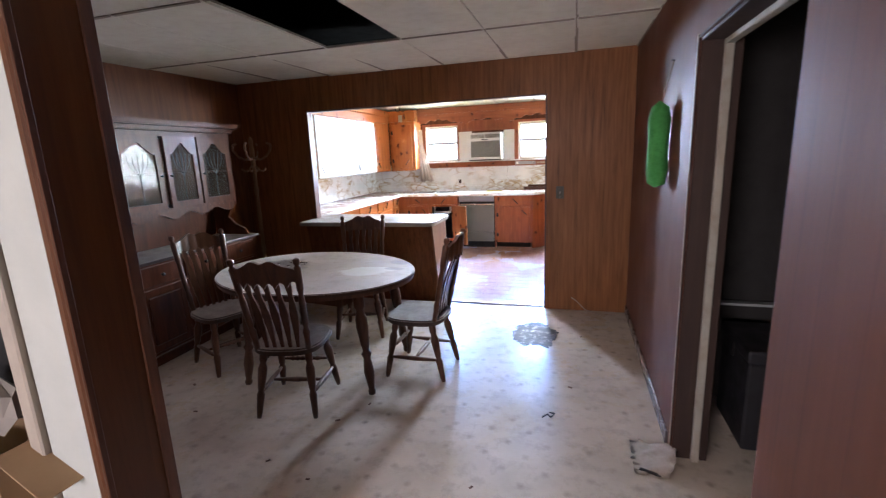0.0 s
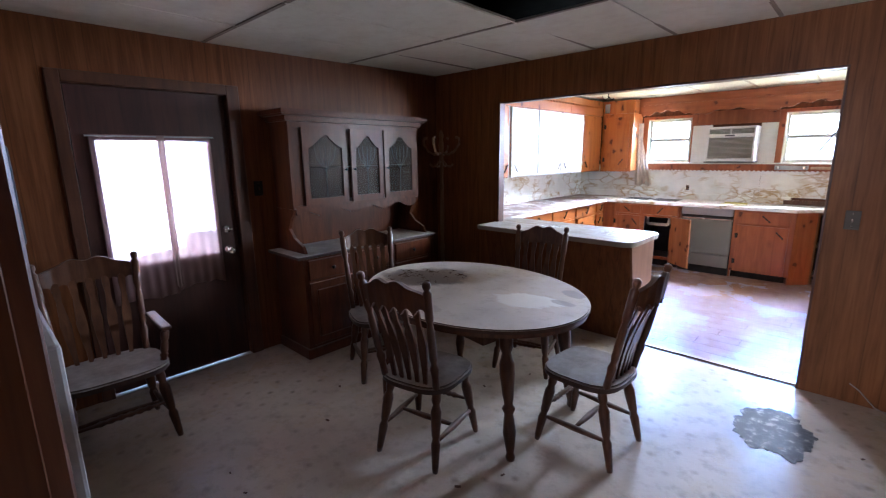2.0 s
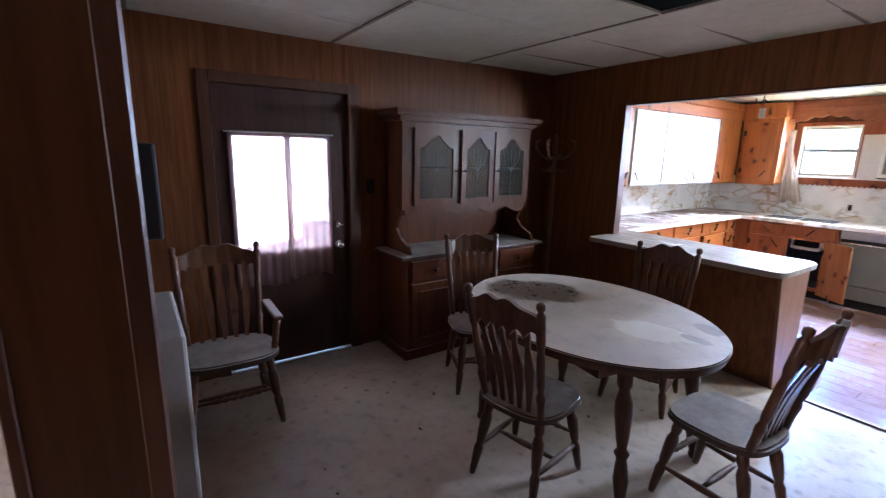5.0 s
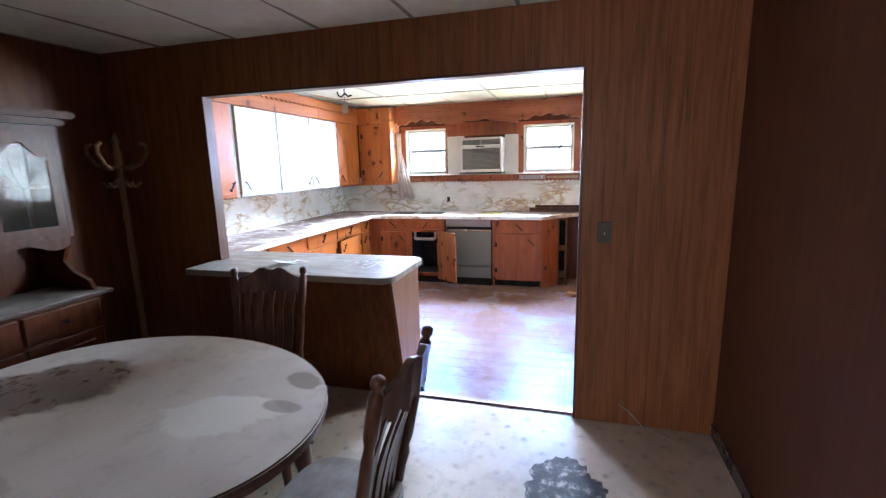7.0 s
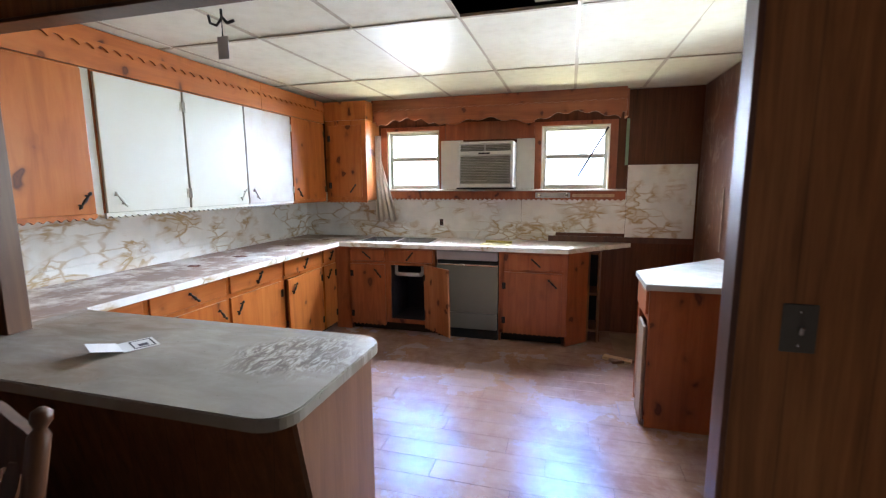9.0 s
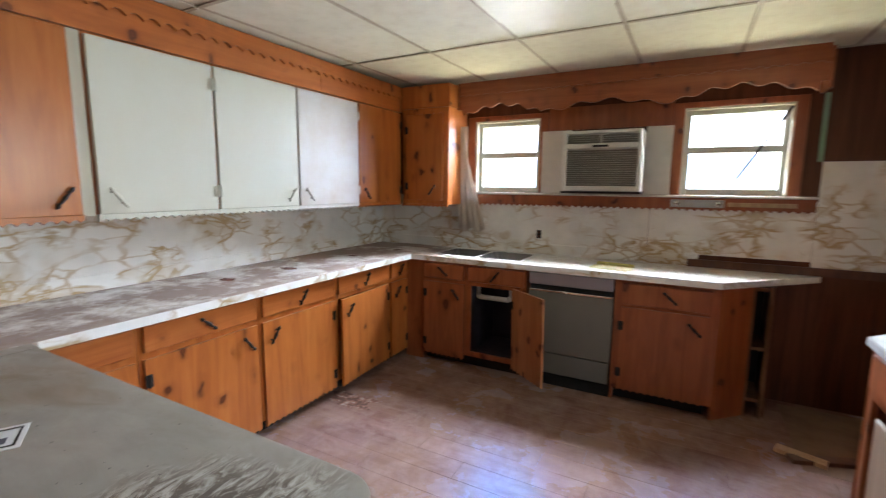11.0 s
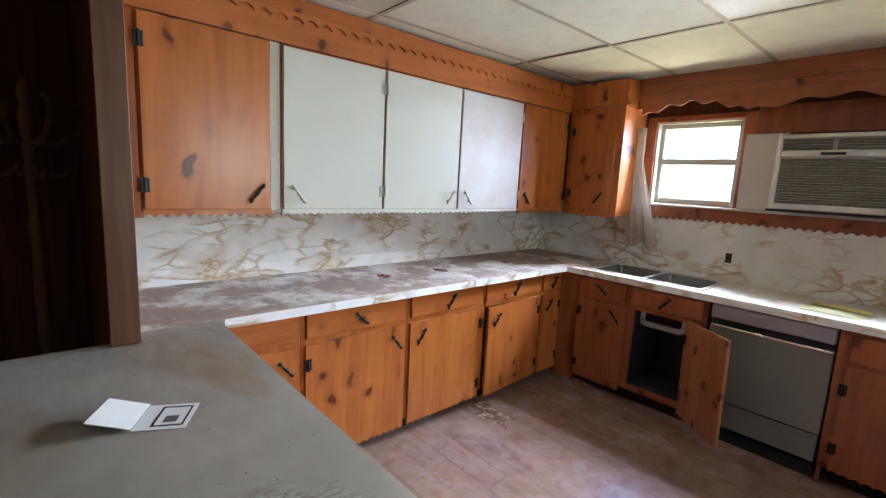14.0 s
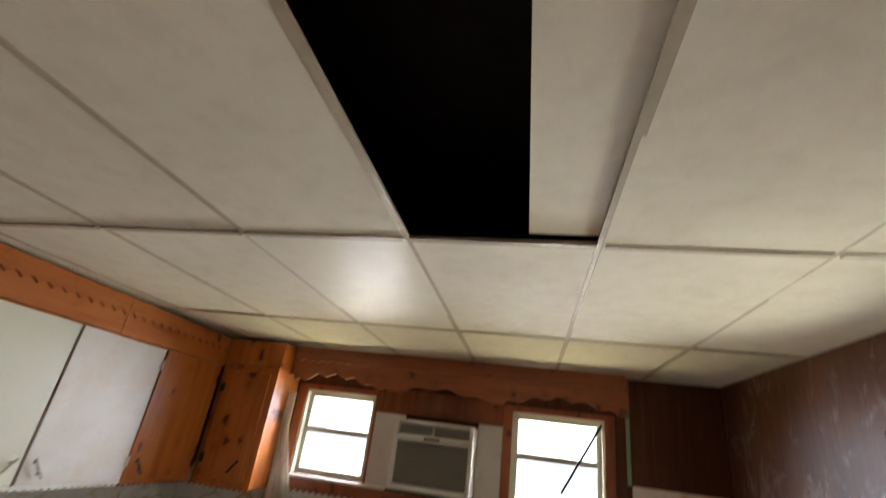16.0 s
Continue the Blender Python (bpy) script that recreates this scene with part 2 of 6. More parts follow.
def marble():
    m, n, l, b = material("marble_laminate", 0.3)
    v = coords(n, l, (1, 1, 1))
    w = noise_tex(n, l, coords(n, l, (1.0, 1.0, 2.3), (0.2, 0.25, 0)), 2.4, 4, 0.5, 0.5)
    vein = ramp(n, l, w, [(0.46, grey(0)), (0.49, grey(0.8)), (0.508, grey(1)), (0.518, grey(0.5)), (0.57, grey(0.28)), (0.59, grey(0))])
    warp = n.new("ShaderNodeVectorMath")
    warp.operation = "MULTIPLY_ADD"
    wn_ = n.new("ShaderNodeTexNoise")
    wn_.inputs["Scale"].default_value, wn_.inputs["Detail"].default_value = 5.0, 4.0
    l.new(v, wn_.inputs["Vector"])
    l.new(wn_.outputs["Color"], warp.inputs[0])
    warp.inputs[1].default_value = (0.15, 0.15, 0.15)
    l.new(coords(n, l, (0.75, 0.75, 1.9), (0.4, 0.3, 0.0)), warp.inputs[2])
    cr = n.new("ShaderNodeTexVoronoi")
    cr.feature = "DISTANCE_TO_EDGE"
    cr.inputs["Scale"].default_value = 5.2
    l.new(warp.outputs[0], cr.inputs["Vector"])
    crack = ramp(n, l, cr.outputs["Distance"], [(0.0, grey(0.9)), (0.025, grey(0.75)), (0.05, grey(0.15)), (0.10, grey(0))])
    vein = mix(n, l, 1.0, vein, mix(n, l, 1.0, crack, grey(0.8), "MULTIPLY"), "LIGHTEN")
    where = noise_tex(n, l, v, 3.1, 2)
    vein = mix(n, l, 1.0, vein, ramp(n, l, where, [(0.43, grey(0.04)), (0.54, grey(1))]), "MULTIPLY")
    base = ramp(n, l, noise_tex(n, l, v, 6, 5), [(0.35, (0.74, 0.75, 0.72)), (0.65, (0.84, 0.84, 0.80))])
    c = mix(n, l, vein, base, (0.42, 0.28, 0.115))
    dirt = noise_tex(n, l, v, 1.3, 5)
    c = mix(n, l, ramp(n, l, dirt, [(0.5, grey(0)), (0.8, grey(0.3))]), c, (0.46, 0.40, 0.31))
    l.new(c, b.inputs["Base Color"])
    return m


def worktop(name="dusty_worktop"):
    m, n, l, b = material(name, 0.4)
    v = coords(n, l)
    base = ramp(n, l, noise_tex(n, l, v, 26, 4), [(0.3, (0.68, 0.66, 0.61)), (0.7, (0.78, 0.76, 0.71))])
    w = noise_tex(n, l, coords(n, l, (1.0, 1.3, 1)), 2.4, 5, 0.55, 1.2)
    vein = ramp(n, l, w, [(0.47, grey(0)), (0.498, grey(0.55)), (0.535, grey(0))])
    c = mix(n, l, vein, base, (0.44, 0.34, 0.21))
    d = noise_tex(n, l, v, 3.0, 6, 0.7)
    cov = ramp(n, l, d, [(0.41, grey(0)), (0.53, grey(0.85))])
    run = n.new("ShaderNodeSeparateXYZ")
    l.new(v, run.inputs[0])
    here = n.new("ShaderNodeMapRange")
    l.new(run.outputs[0], here.inputs[0])
    here.inputs[1].default_value, here.inputs[2].default_value = -2.75, -2.35
    here.inputs[3].default_value, here.inputs[4].default_value = 1.0, 0.22
    cov = mix(n, l, 1.0, cov, here.outputs[0], "MULTIPLY")
    c = mix(n, l, cov, c, (0.30, 0.205, 0.16))
    spots = noise_tex(n, l, v, 17, 4, 0.75)
    c = mix(n, l, ramp(n, l, spots, [(0.64, grey(0)), (0.7, grey(0.7))]), c, (0.17, 0.13, 0.10))
    l.new(c, b.inputs["Base Color"])
    l.new(mix(n, l, cov, grey(0.30), grey(0.75)), b.inputs["Roughness"])
    bump(n, l, b, d, 0.1, 0.003)
    return m


def sky_gloss(n, l, b, rough, ior, tint):
    """A gloss over a floor, tinted to paint in the sky's blue reflection, stronger at a flat angle."""
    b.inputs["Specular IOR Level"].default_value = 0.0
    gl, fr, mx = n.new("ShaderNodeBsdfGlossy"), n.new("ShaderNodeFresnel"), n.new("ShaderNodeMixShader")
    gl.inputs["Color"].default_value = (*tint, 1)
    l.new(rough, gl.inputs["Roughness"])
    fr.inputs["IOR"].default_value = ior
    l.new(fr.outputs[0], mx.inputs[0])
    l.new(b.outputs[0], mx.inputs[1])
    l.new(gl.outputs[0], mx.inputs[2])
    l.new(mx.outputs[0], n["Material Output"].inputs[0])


def vinyl():
    m, n, l, b = material("dusty_vinyl_floor", 0.3, 0, 0.2)
    v = coords(n, l)
    base = ramp(n, l, noise_tex(n, l, v, 2.2, 6, 0.6), [(0.3, (0.44, 0.365, 0.285)), (0.7, (0.58, 0.495, 0.40))])
    # small printed flowers on a regular grid, set diagonally
    vo = n.new("ShaderNodeTexVoronoi")
    vo.inputs["Scale"].default_value, vo.inputs["Randomness"].default_value = 6.6, 0.0
    l.new(coords(n, l, (1, 1, 0), (0, 0, radians(45))), vo.inputs["Vector"])
    rough_edge = noise_tex(n, l, v, 60, 2)
    dist = n.new("ShaderNodeMath")
    dist.operation = "MULTIPLY_ADD"
    l.new(rough_edge, dist.inputs[0])
    dist.inputs[1].default_value = 0.16
    l.new(vo.outputs["Distance"], dist.inputs[2])
    dots = ramp(n, l, dist.outputs[0], [(0.10, grey(0.72)), (0.25, grey(0.0))])
    fade = ramp(n, l, noise_tex(n, l, v, 1.6, 3), [(0.38, grey(0.05)), (0.68, grey(1))])
    c = mix(n, l, mix(n, l, 1.0, dots, fade, "MULTIPLY"), base, (0.17, 0.125, 0.095))
    grime = noise_tex(n, l, v, 9, 6, 0.72)
    c = mix(n, l, ramp(n, l, grime, [(0.5, grey(0)), (0.72, grey(0.5))]), c, (0.27, 0.22, 0.18))
    l.new(c, b.inputs["Base Color"])
    b.inputs["Roughness"].default_value = 0.7
    sky_gloss(n, l, b, ramp(n, l, noise_tex(n, l, v, 3.4, 5, 0.65), [(0.35, grey(0.18)), (0.65, grey(0.48))]), 1.175, (0.24, 0.54, 1.0))
    bump(n, l, b, grime, 0.05, 0.002)
    return m


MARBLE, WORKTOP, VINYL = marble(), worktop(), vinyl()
PLANK = wood("worn_floor_plank", (0.145, 0.074, 0.060), (0.20, 0.112, 0.092), (0.26, 0.155, 0.128), (1.1, 12, 12), 0.22, 0, 0.18)
nt = PLANK.node_tree
pb = nt.nodes["Principled BSDF"]
old = pb.inputs["Base Color"].links[0].from_socket
gp = nt.nodes.new("ShaderNodeNewGeometry")
dn = noise_tex(nt.nodes, nt.links, gp.outputs["Position"], 1.5, 6, 0.65)
cover = ramp(nt.nodes, nt.links, dn, [(0.40, grey(0.05)), (0.66, grey(0.65))])
inf = nt.nodes.new("ShaderNodeObjectInfo")
tone = ramp(nt.nodes, nt.links, inf.outputs["Random"], [(0.0, (0.90, 0.90, 0.90)), (1.0, (1.07, 1.06, 1.06))])
old = mix(nt.nodes, nt.links, 1.0, old, tone, "MULTIPLY")
nt.links.new(mix(nt.nodes, nt.links, cover, old, (0.30, 0.19, 0.11)), pb.inputs["Base Color"])
fine = noise_tex(nt.nodes, nt.links, gp.outputs["Position"], 5.5, 7, 0.72, 0.4)
old = pb.inputs["Base Color"].links[0].from_socket
nt.links.new(mix(nt.nodes, nt.links, ramp(nt.nodes, nt.links, fine, [(0.42, grey(0)), (0.66, grey(0.6))]), old, (0.32, 0.225, 0.195)), pb.inputs["Base Color"])
pb.inputs["Roughness"].default_value = 0.7
# blue tint here stands for the windows' sky reflected in the planks
sky_gloss(nt.nodes, nt.links, pb, mix(nt.nodes, nt.links, cover, grey(0.18), grey(0.42)), 1.38, (0.15, 0.44, 1.0))
GLASS = glass("window_glass")

# ---- building helpers ----
def boxes(*specs, bevel=0.0, segments=1):
    """One bmesh of boxes, each (x0, x1, y0, y1, z0, z1)."""
    bm = bmesh.new()
    for x0, x1, y0, y1, z0, z1 in specs:
        m = Matrix.Translation(((x0 + x1) / 2, (y0 + y1) / 2, (z0 + z1) / 2)) @ Matrix.Diagonal((x1 - x0, y1 - y0, z1 - z0, 1))
        bmesh.ops.create_cube(bm, size=1, matrix=m)
    if bevel:
        bmesh.ops.bevel(bm, geom=bm.edges[:], offset=bevel, segments=segments, affect="EDGES", profile=0.5)
    return bm


def lathe(profile, segments=14, bm=None, m=Matrix()):
    """A turned shape: radius and height, from below to above."""
    bm = bm or bmesh.new()
    rings = []
    for r, z in profile:
        rings.append([bm.verts.new(m @ Vector((r * math.cos(2 * math.pi * k / segments), r * math.sin(2 * math.pi * k / segments), z))) for k in range(segments)])
    for a, c in zip(rings, rings[1:]):
        for k in range(segments):
            j = (k + 1) % segments
            bm.faces.new((a[k], a[j], c[j], c[k]))
    bm.faces.new(rings[0][::-1])
    bm.faces.new(rings[-1])
    return bm


def along(p, q):
    """The pose that lays the z axis along the line from p to q, and its length."""
    p, q = Vector(p), Vector(q)
    return Matrix.Translation(p) @ (q - p).to_track_quat("Z", "X").to_matrix().to_4x4(), (q - p).length


def turned(p, q, profile, segments=10, bm=None):
    """A turned stick from p to q; the profile's heights run from 0 to 1."""
    m, d = along(p, q)
    return lathe([(r, z * d) for r, z in profile], segments, bm, m)


def tube(points, r, segments=8, bm=None):
    bm = bm or bmesh.new()
    for p, q in zip(points, points[1:]):
        turned(p, q, [(r, 0), (r, 1)], segments, bm)
    return bm


def prism(outline, h0, h1, bevel=0.0, bm=None):
    """An outline in x and y between two heights."""
    bm = bm or bmesh.new()
    low = [bm.verts.new((x, y, h0)) for x, y in outline]
    top = [bm.verts.new((x, y, h1)) for x, y in outline]
    k = len(outline)
    bm.faces.new(low[::-1])
    bm.faces.new(top)
    for a in range(k):
        c = (a + 1) % k
        bm.faces.new((low[a], low[c], top[c], top[a]))
    bmesh.ops.recalc_face_normals(bm, faces=bm.faces[:])
    if bevel:
        bmesh.ops.bevel(bm, geom=[e for e in bm.edges if abs(e.verts[0].co.z - e.verts[1].co.z) < 1e-6], offset=bevel, segments=2, affect="EDGES")
    return bm


def turn_up(bm, m):
    bmesh.ops.transform(bm, matrix=m, verts=bm.verts[:])
    return bm


def smooth(bm, limit=40):
    for f in bm.faces:
        f.smooth = True
    for e in bm.edges:
        if len(e.link_faces) == 2 and e.calc_face_angle(0) > radians(limit):
            e.smooth = False
    return bm


def mesh_of(name, bm, *mats):
    me = bpy.data.meshes.new(name)
    bm.normal_update()
    bm.to_mesh(me)
    bm.free()
    for m in mats:
        me.materials.append(m)
    return me


def part(name, bm, mat, parent, label=""):
    ob = new(name, mesh_of(name, bm, mat))
    ob.parent = parent
    return tagged(ob, label)


def thing(name, label, category, group="", m=Matrix()):
    ob = new(name)
    ob.matrix_world = m
    ob.empty_display_size = 0.1
    return tagged(ob, label, category, group)


def lone(name, bm, mat, label, category, group=""):
    return tagged(new(name, mesh_of(name, bm, mat)), label, category, group)


def setting(name, bm, mat, label, category):
    return tagged(new(name, mesh_of(name, bm, mat)), label, category, kind="structure")


def wavy(a0, a1, top, low, wave, period, thick, axis="y", at=0.0, shape="sine"):
    """An upright board along an axis with a scalloped lower edge; it lies from at to at + thick."""
    bm = bmesh.new()
    steps = max(4, int((a1 - a0) / period * 8))
    rows = []
    for k in range(steps + 1):
        a = a0 + (a1 - a0) * k / steps
        ph = (a - a0) / period * 2 * math.pi
        z = low + wave * (abs(math.sin(ph / 2)) if shape == "scallop" else 0.5 + 0.5 * math.sin(ph))
        if axis == "y":
            rows.append([bm.verts.new(c) for c in ((at, a, z), (at, a, top), (at + thick, a, top), (at + thick, a, z))])
        else:
            rows.append([bm.verts.new(c) for c in ((a, at, z), (a, at, top), (a, at + thick, top), (a, at + thick, z))])
    for p, q in zip(rows, rows[1:]):
        for i in range(4):
            j = (i + 1) % 4
            bm.faces.new((p[i], p[j], q[j], q[i]))
    bm.faces.new(rows[0])
    bm.faces.new(rows[-1][::-1])
    bmesh.ops.recalc_face_normals(bm, faces=bm.faces[:])
    return bm


# ---- structure ----
WX0, WX1, WX2, WX3, WZ0, WZ1 = -2.36, -1.77, -0.71, -0.07, 1.435, 2.05
setting("ground", boxes((-400, 400, -400, 400, -0.5, -0.3)), plain("dry_grass", (0.12, 0.12, 0.05), 0.9, 0, 0.5, 2), "dry grassy ground outside the house", "ground")
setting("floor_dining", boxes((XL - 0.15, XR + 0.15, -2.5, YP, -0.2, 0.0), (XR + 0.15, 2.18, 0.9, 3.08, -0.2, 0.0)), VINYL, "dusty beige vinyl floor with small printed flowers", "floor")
floor_kitchen = setting("floor_kitchen", boxes((XL - 0.15, XR + 0.15, YP, YB + 0.15, -0.2, -0.006)), plain("plank_joint", (0.09, 0.052, 0.042), 0.8), "worn reddish wood plank floor of the kitchen", "floor")
# west wall, one piece with the door opening
DY0, DY1, DZ = 1.30, 2.24, 2.03
setting("wall_west", boxes((XL - 0.15, XL, 0.84, DY0, 0, 2.6), (XL - 0.15, XL, DY1, YP, 0, 2.6), (XL - 0.15, XL, DY0, DY1, DZ, 2.6)), PANEL, "brown wood panelling on the dining room wall", "wall")
setting("wall_west_kitchen", boxes((XL - 0.15, XL, YP, YB + 0.15, 0, 2.6)), PANEL, "kitchen wall behind the pine cabinets", "wall")
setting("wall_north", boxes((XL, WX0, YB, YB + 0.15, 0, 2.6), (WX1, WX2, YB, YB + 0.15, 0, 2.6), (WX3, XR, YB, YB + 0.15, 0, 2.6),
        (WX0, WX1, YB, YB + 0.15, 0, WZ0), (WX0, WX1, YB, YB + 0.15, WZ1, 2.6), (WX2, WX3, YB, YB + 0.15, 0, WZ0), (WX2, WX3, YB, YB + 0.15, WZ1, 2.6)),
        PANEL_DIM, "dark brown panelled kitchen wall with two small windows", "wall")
OX0, OX1, OZ = -2.565, -0.037, 2.072
setting("wall_partition", boxes((XL, OX0, YW, YK, 0, 2.6), (OX1, XR, YW, YK, 0, 2.6), (OX0, OX1, YW, YK, OZ, 2.6)), PANEL_LIT, "brown panelled partition with a wide opening to the kitchen", "wall")
EY0, EY1, EZ0, EZ1 = 5.75, 6.48, 1.18, 2.0
HY0, HY1, HZ = 1.36, 2.33, 2.0
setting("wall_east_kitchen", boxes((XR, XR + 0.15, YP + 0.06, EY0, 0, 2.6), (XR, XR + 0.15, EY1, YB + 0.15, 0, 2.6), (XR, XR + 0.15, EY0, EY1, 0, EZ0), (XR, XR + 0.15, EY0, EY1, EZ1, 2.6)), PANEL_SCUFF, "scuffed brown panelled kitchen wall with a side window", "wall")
setting("wall_east", boxes((XR, XR + 0.15, HY1, YP + 0.06, 0, 2.6), (XR, XR + 0.15, -2.5, HY0, 0, 2.6), (XR, XR + 0.15, HY0, HY1, HZ, 2.6)), PANEL_RED, "reddish brown panelled wall with a dark doorway", "wall")
SX = -0.80
setting("wall_south", boxes((XL, -1.5, 0.70, 0.84, 0, 2.6), (-0.955, SX, 0.70, 0.84, 0, 2.6), (-1.5, -0.955, 0.80, 0.84, 0, 2.6)), TRIM, "brown panelled end wall with a wide passage", "wall")
setting("wall_hall_white", boxes((SX - 0.13, SX - 0.004, 0.685, 0.70, 0, 2.6)), WHITE_WALL, "white painted strip of wall beside the passage", "wall")
# wall out of view; its window opening is added round the fill lamp
setting("wall_hall_back", boxes((XL - 0.15, -1.6, -2.5, -2.35, 0, 2.6), (-0.4, XR, -2.5, -2.35, 0, 2.6), (-1.6, -0.4, -2.5, -2.35, 0, 1.0), (-1.6, -0.4, -2.5, -2.35, 2.0, 2.6)), WHITE_WALL, "unseen white wall behind with an added window opening", "wall")
setting("wall_hall_west", boxes((XL - 0.25, XL - 0.10, -2.5, 0.70, 0, 2.6)), WHITE_WALL, "white painted hall wall", "wall")
# closet behind the doorway, its shade painted into near-black walls
setting("wall_closet", boxes((XR + 0.15, 2.1, 0.9, 0.98, 0, 2.6), (XR + 0.15, 2.1, 3.0, 3.08, 0, 2.6), (2.1, 2.18, 0.9, 3.08, 0, 2.6), (XR + 0.15, 2.1, 0.98, 3.0, 2.3, 2.36)), INSIDE_SHADE, "closet walls behind the doorway, coloured near black for its shade", "wall")


def ceiling(name, xs, ys, z, holes, label, plastic=(), shifted=(), rise=0.0, level=0.0, bars=None):
    """Tiles lying on a grid of bars; a hole is a tile left out. It rises to the north from the place that is level."""
    bm = bmesh.new()
    mats = [CEIL, bars or GRID, CEIL_PLASTIC]

    def add(x0, x1, y0, y1, z0, z1, k, tilt=0.0):
        m = Matrix.Translation(((x0 + x1) / 2, (y0 + y1) / 2, (z0 + z1) / 2)) @ Matrix.Rotation(tilt, 4, "X") @ Matrix.Diagonal((x1 - x0, y1 - y0, z1 - z0, 1))
        for f in {f for v in bmesh.ops.create_cube(bm, size=1, matrix=m)["verts"] for f in v.link_faces}:
            f.material_index = k
    for i in range(len(xs) - 1):
        for j in range(len(ys) - 1):
            if (i, j) in holes:
                continue
            sag = random.uniform(-0.006, 0.004)
            add(xs[i] + 0.004, xs[i + 1] - 0.004, ys[j] + 0.004, ys[j + 1] - 0.004, z + 0.004 + max(sag, -0.002), z + 0.018, 2 if (i, j) in plastic else 0, random.uniform(-0.004, 0.004))
    for s in shifted:
        add(*s, 0)
    for x in xs:
        add(x - 0.012, x + 0.012, ys[0], ys[-1], z - 0.002, z + 0.004, 1)
    for y in ys:
        for i in range(len(xs) - 1):
            add(xs[i] + 0.0125, xs[i + 1] - 0.0125, y - 0.012, y + 0.012, z - 0.002, z + 0.004, 1)
    for v in bm.verts:
        v.co.z += rise * max(v.co.y - level, 0.0)
    ob = new(name, mesh_of(name, bm, *mats))
    return tagged(ob, label, "ceiling", kind="structure")


ceiling("ceiling_dining", [XL, -2.84, -2.23, -1.62, -1.01, -0.40, 0.21, XR], [-2.35, -1.54, -0.32, 0.90, 2.12, 3.335, YP], ZD, {(3, 4)}, "white dropped ceiling of tiles with one missing", rise=0.013, level=2.12)
ceiling("ceiling_kitchen", [XL, -2.82, -2.20, -1.60, -1.008, -0.41, 0.195, XR], [YK, 5.66, 6.86, YB], ZK, {(4, 0)}, "white dropped kitchen ceiling with a pushed-aside tile",
        {(3, 1)}, [(-0.62, -0.02, YK + 0.01, 5.63, ZK + 0.022, ZK + 0.036)], rise=0.010, level=5.66, bars=plain("tan_grid_bar", (0.42, 0.37, 0.28), 0.4, 0, 0.4, 20, (0.26, 0.21, 0.14)))
# roof and gable are coloured black to paint the unlit space over the tiles
setting("roof", boxes((XL - 0.6, 2.6, -2.9, YB + 0.5, 2.78, 2.9)), BLACK, "roof underside coloured black for the dark above the ceiling", "roof")
setting("wall_gable", boxes((XL - 0.15, XR + 0.15, -2.5, -2.42, 2.6, 2.78), (XL - 0.15, XR + 0.15, YB + 0.07, YB + 0.15, 2.6, 2.78), (XL - 0.15, XL - 0.07, -2.42, YB + 0.07, 2.6, 2.78), (XR + 0.07, XR + 0.15, -2.42, YB + 0.07, 2.6, 2.78)), BLACK, "gable walls coloured black for the dark above the ceiling", "wall")

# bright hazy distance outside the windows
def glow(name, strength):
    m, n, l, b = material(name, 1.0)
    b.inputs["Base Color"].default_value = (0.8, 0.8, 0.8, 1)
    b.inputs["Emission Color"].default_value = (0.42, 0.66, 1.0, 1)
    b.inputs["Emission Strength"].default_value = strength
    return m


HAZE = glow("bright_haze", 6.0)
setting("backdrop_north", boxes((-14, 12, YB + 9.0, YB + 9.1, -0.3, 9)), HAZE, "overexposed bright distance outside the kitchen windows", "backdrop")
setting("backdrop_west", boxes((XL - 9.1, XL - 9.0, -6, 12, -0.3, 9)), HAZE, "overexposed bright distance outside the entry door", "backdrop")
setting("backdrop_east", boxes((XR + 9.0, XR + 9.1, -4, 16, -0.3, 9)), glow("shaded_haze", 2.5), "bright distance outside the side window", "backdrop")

# ---- trims ----
def trim(name, bm, mat, label, category="trim"):
    return setting(name, bm, mat, label, category)


PALE_TRIM = wood("pale_trim", (0.32, 0.19, 0.10), (0.46, 0.31, 0.18), (0.56, 0.40, 0.25), rough=0.45)
LINING = wood("opening_lining", (0.060, 0.021, 0.008), (0.10, 0.037, 0.014), (0.14, 0.056, 0.023), rough=0.4)
trim("trim_opening", boxes((OX0, OX0 + 0.018, YW - 0.004, YK + 0.004, 0.915, OZ), bevel=0.002), LINING, "brown wood lining of the kitchen opening")
trim("trim_opening_head", boxes((OX0 + 0.018, OX1, YW - 0.003, YK + 0.003, OZ - 0.014, OZ), bevel=0.002), TRIM, "thin brown lining over the kitchen opening")
trim("trim_opening_east", boxes((OX1 - 0.014, OX1, YW - 0.003, YK + 0.003, 0, OZ - 0.014), bevel=0.002), TRIM, "thin brown lining of the kitchen opening")
trim("threshold", boxes((-1.15, OX1 - 0.014, YP - 0.035, YP + 0.012, 0, 0.012), bevel=0.005, segments=2), plain("brown_metal_strip", (0.16, 0.09, 0.06), 0.35, 0.3), "brown metal strip between the two floors")
trim("baseboard", boxes((XR - 0.012, XR, 2.42, YP, 0, 0.075), bevel=0.003), plain("grey_vinyl_base", (0.10, 0.085, 0.085), 0.25), "dark glossy vinyl baseboard along the dining wall")
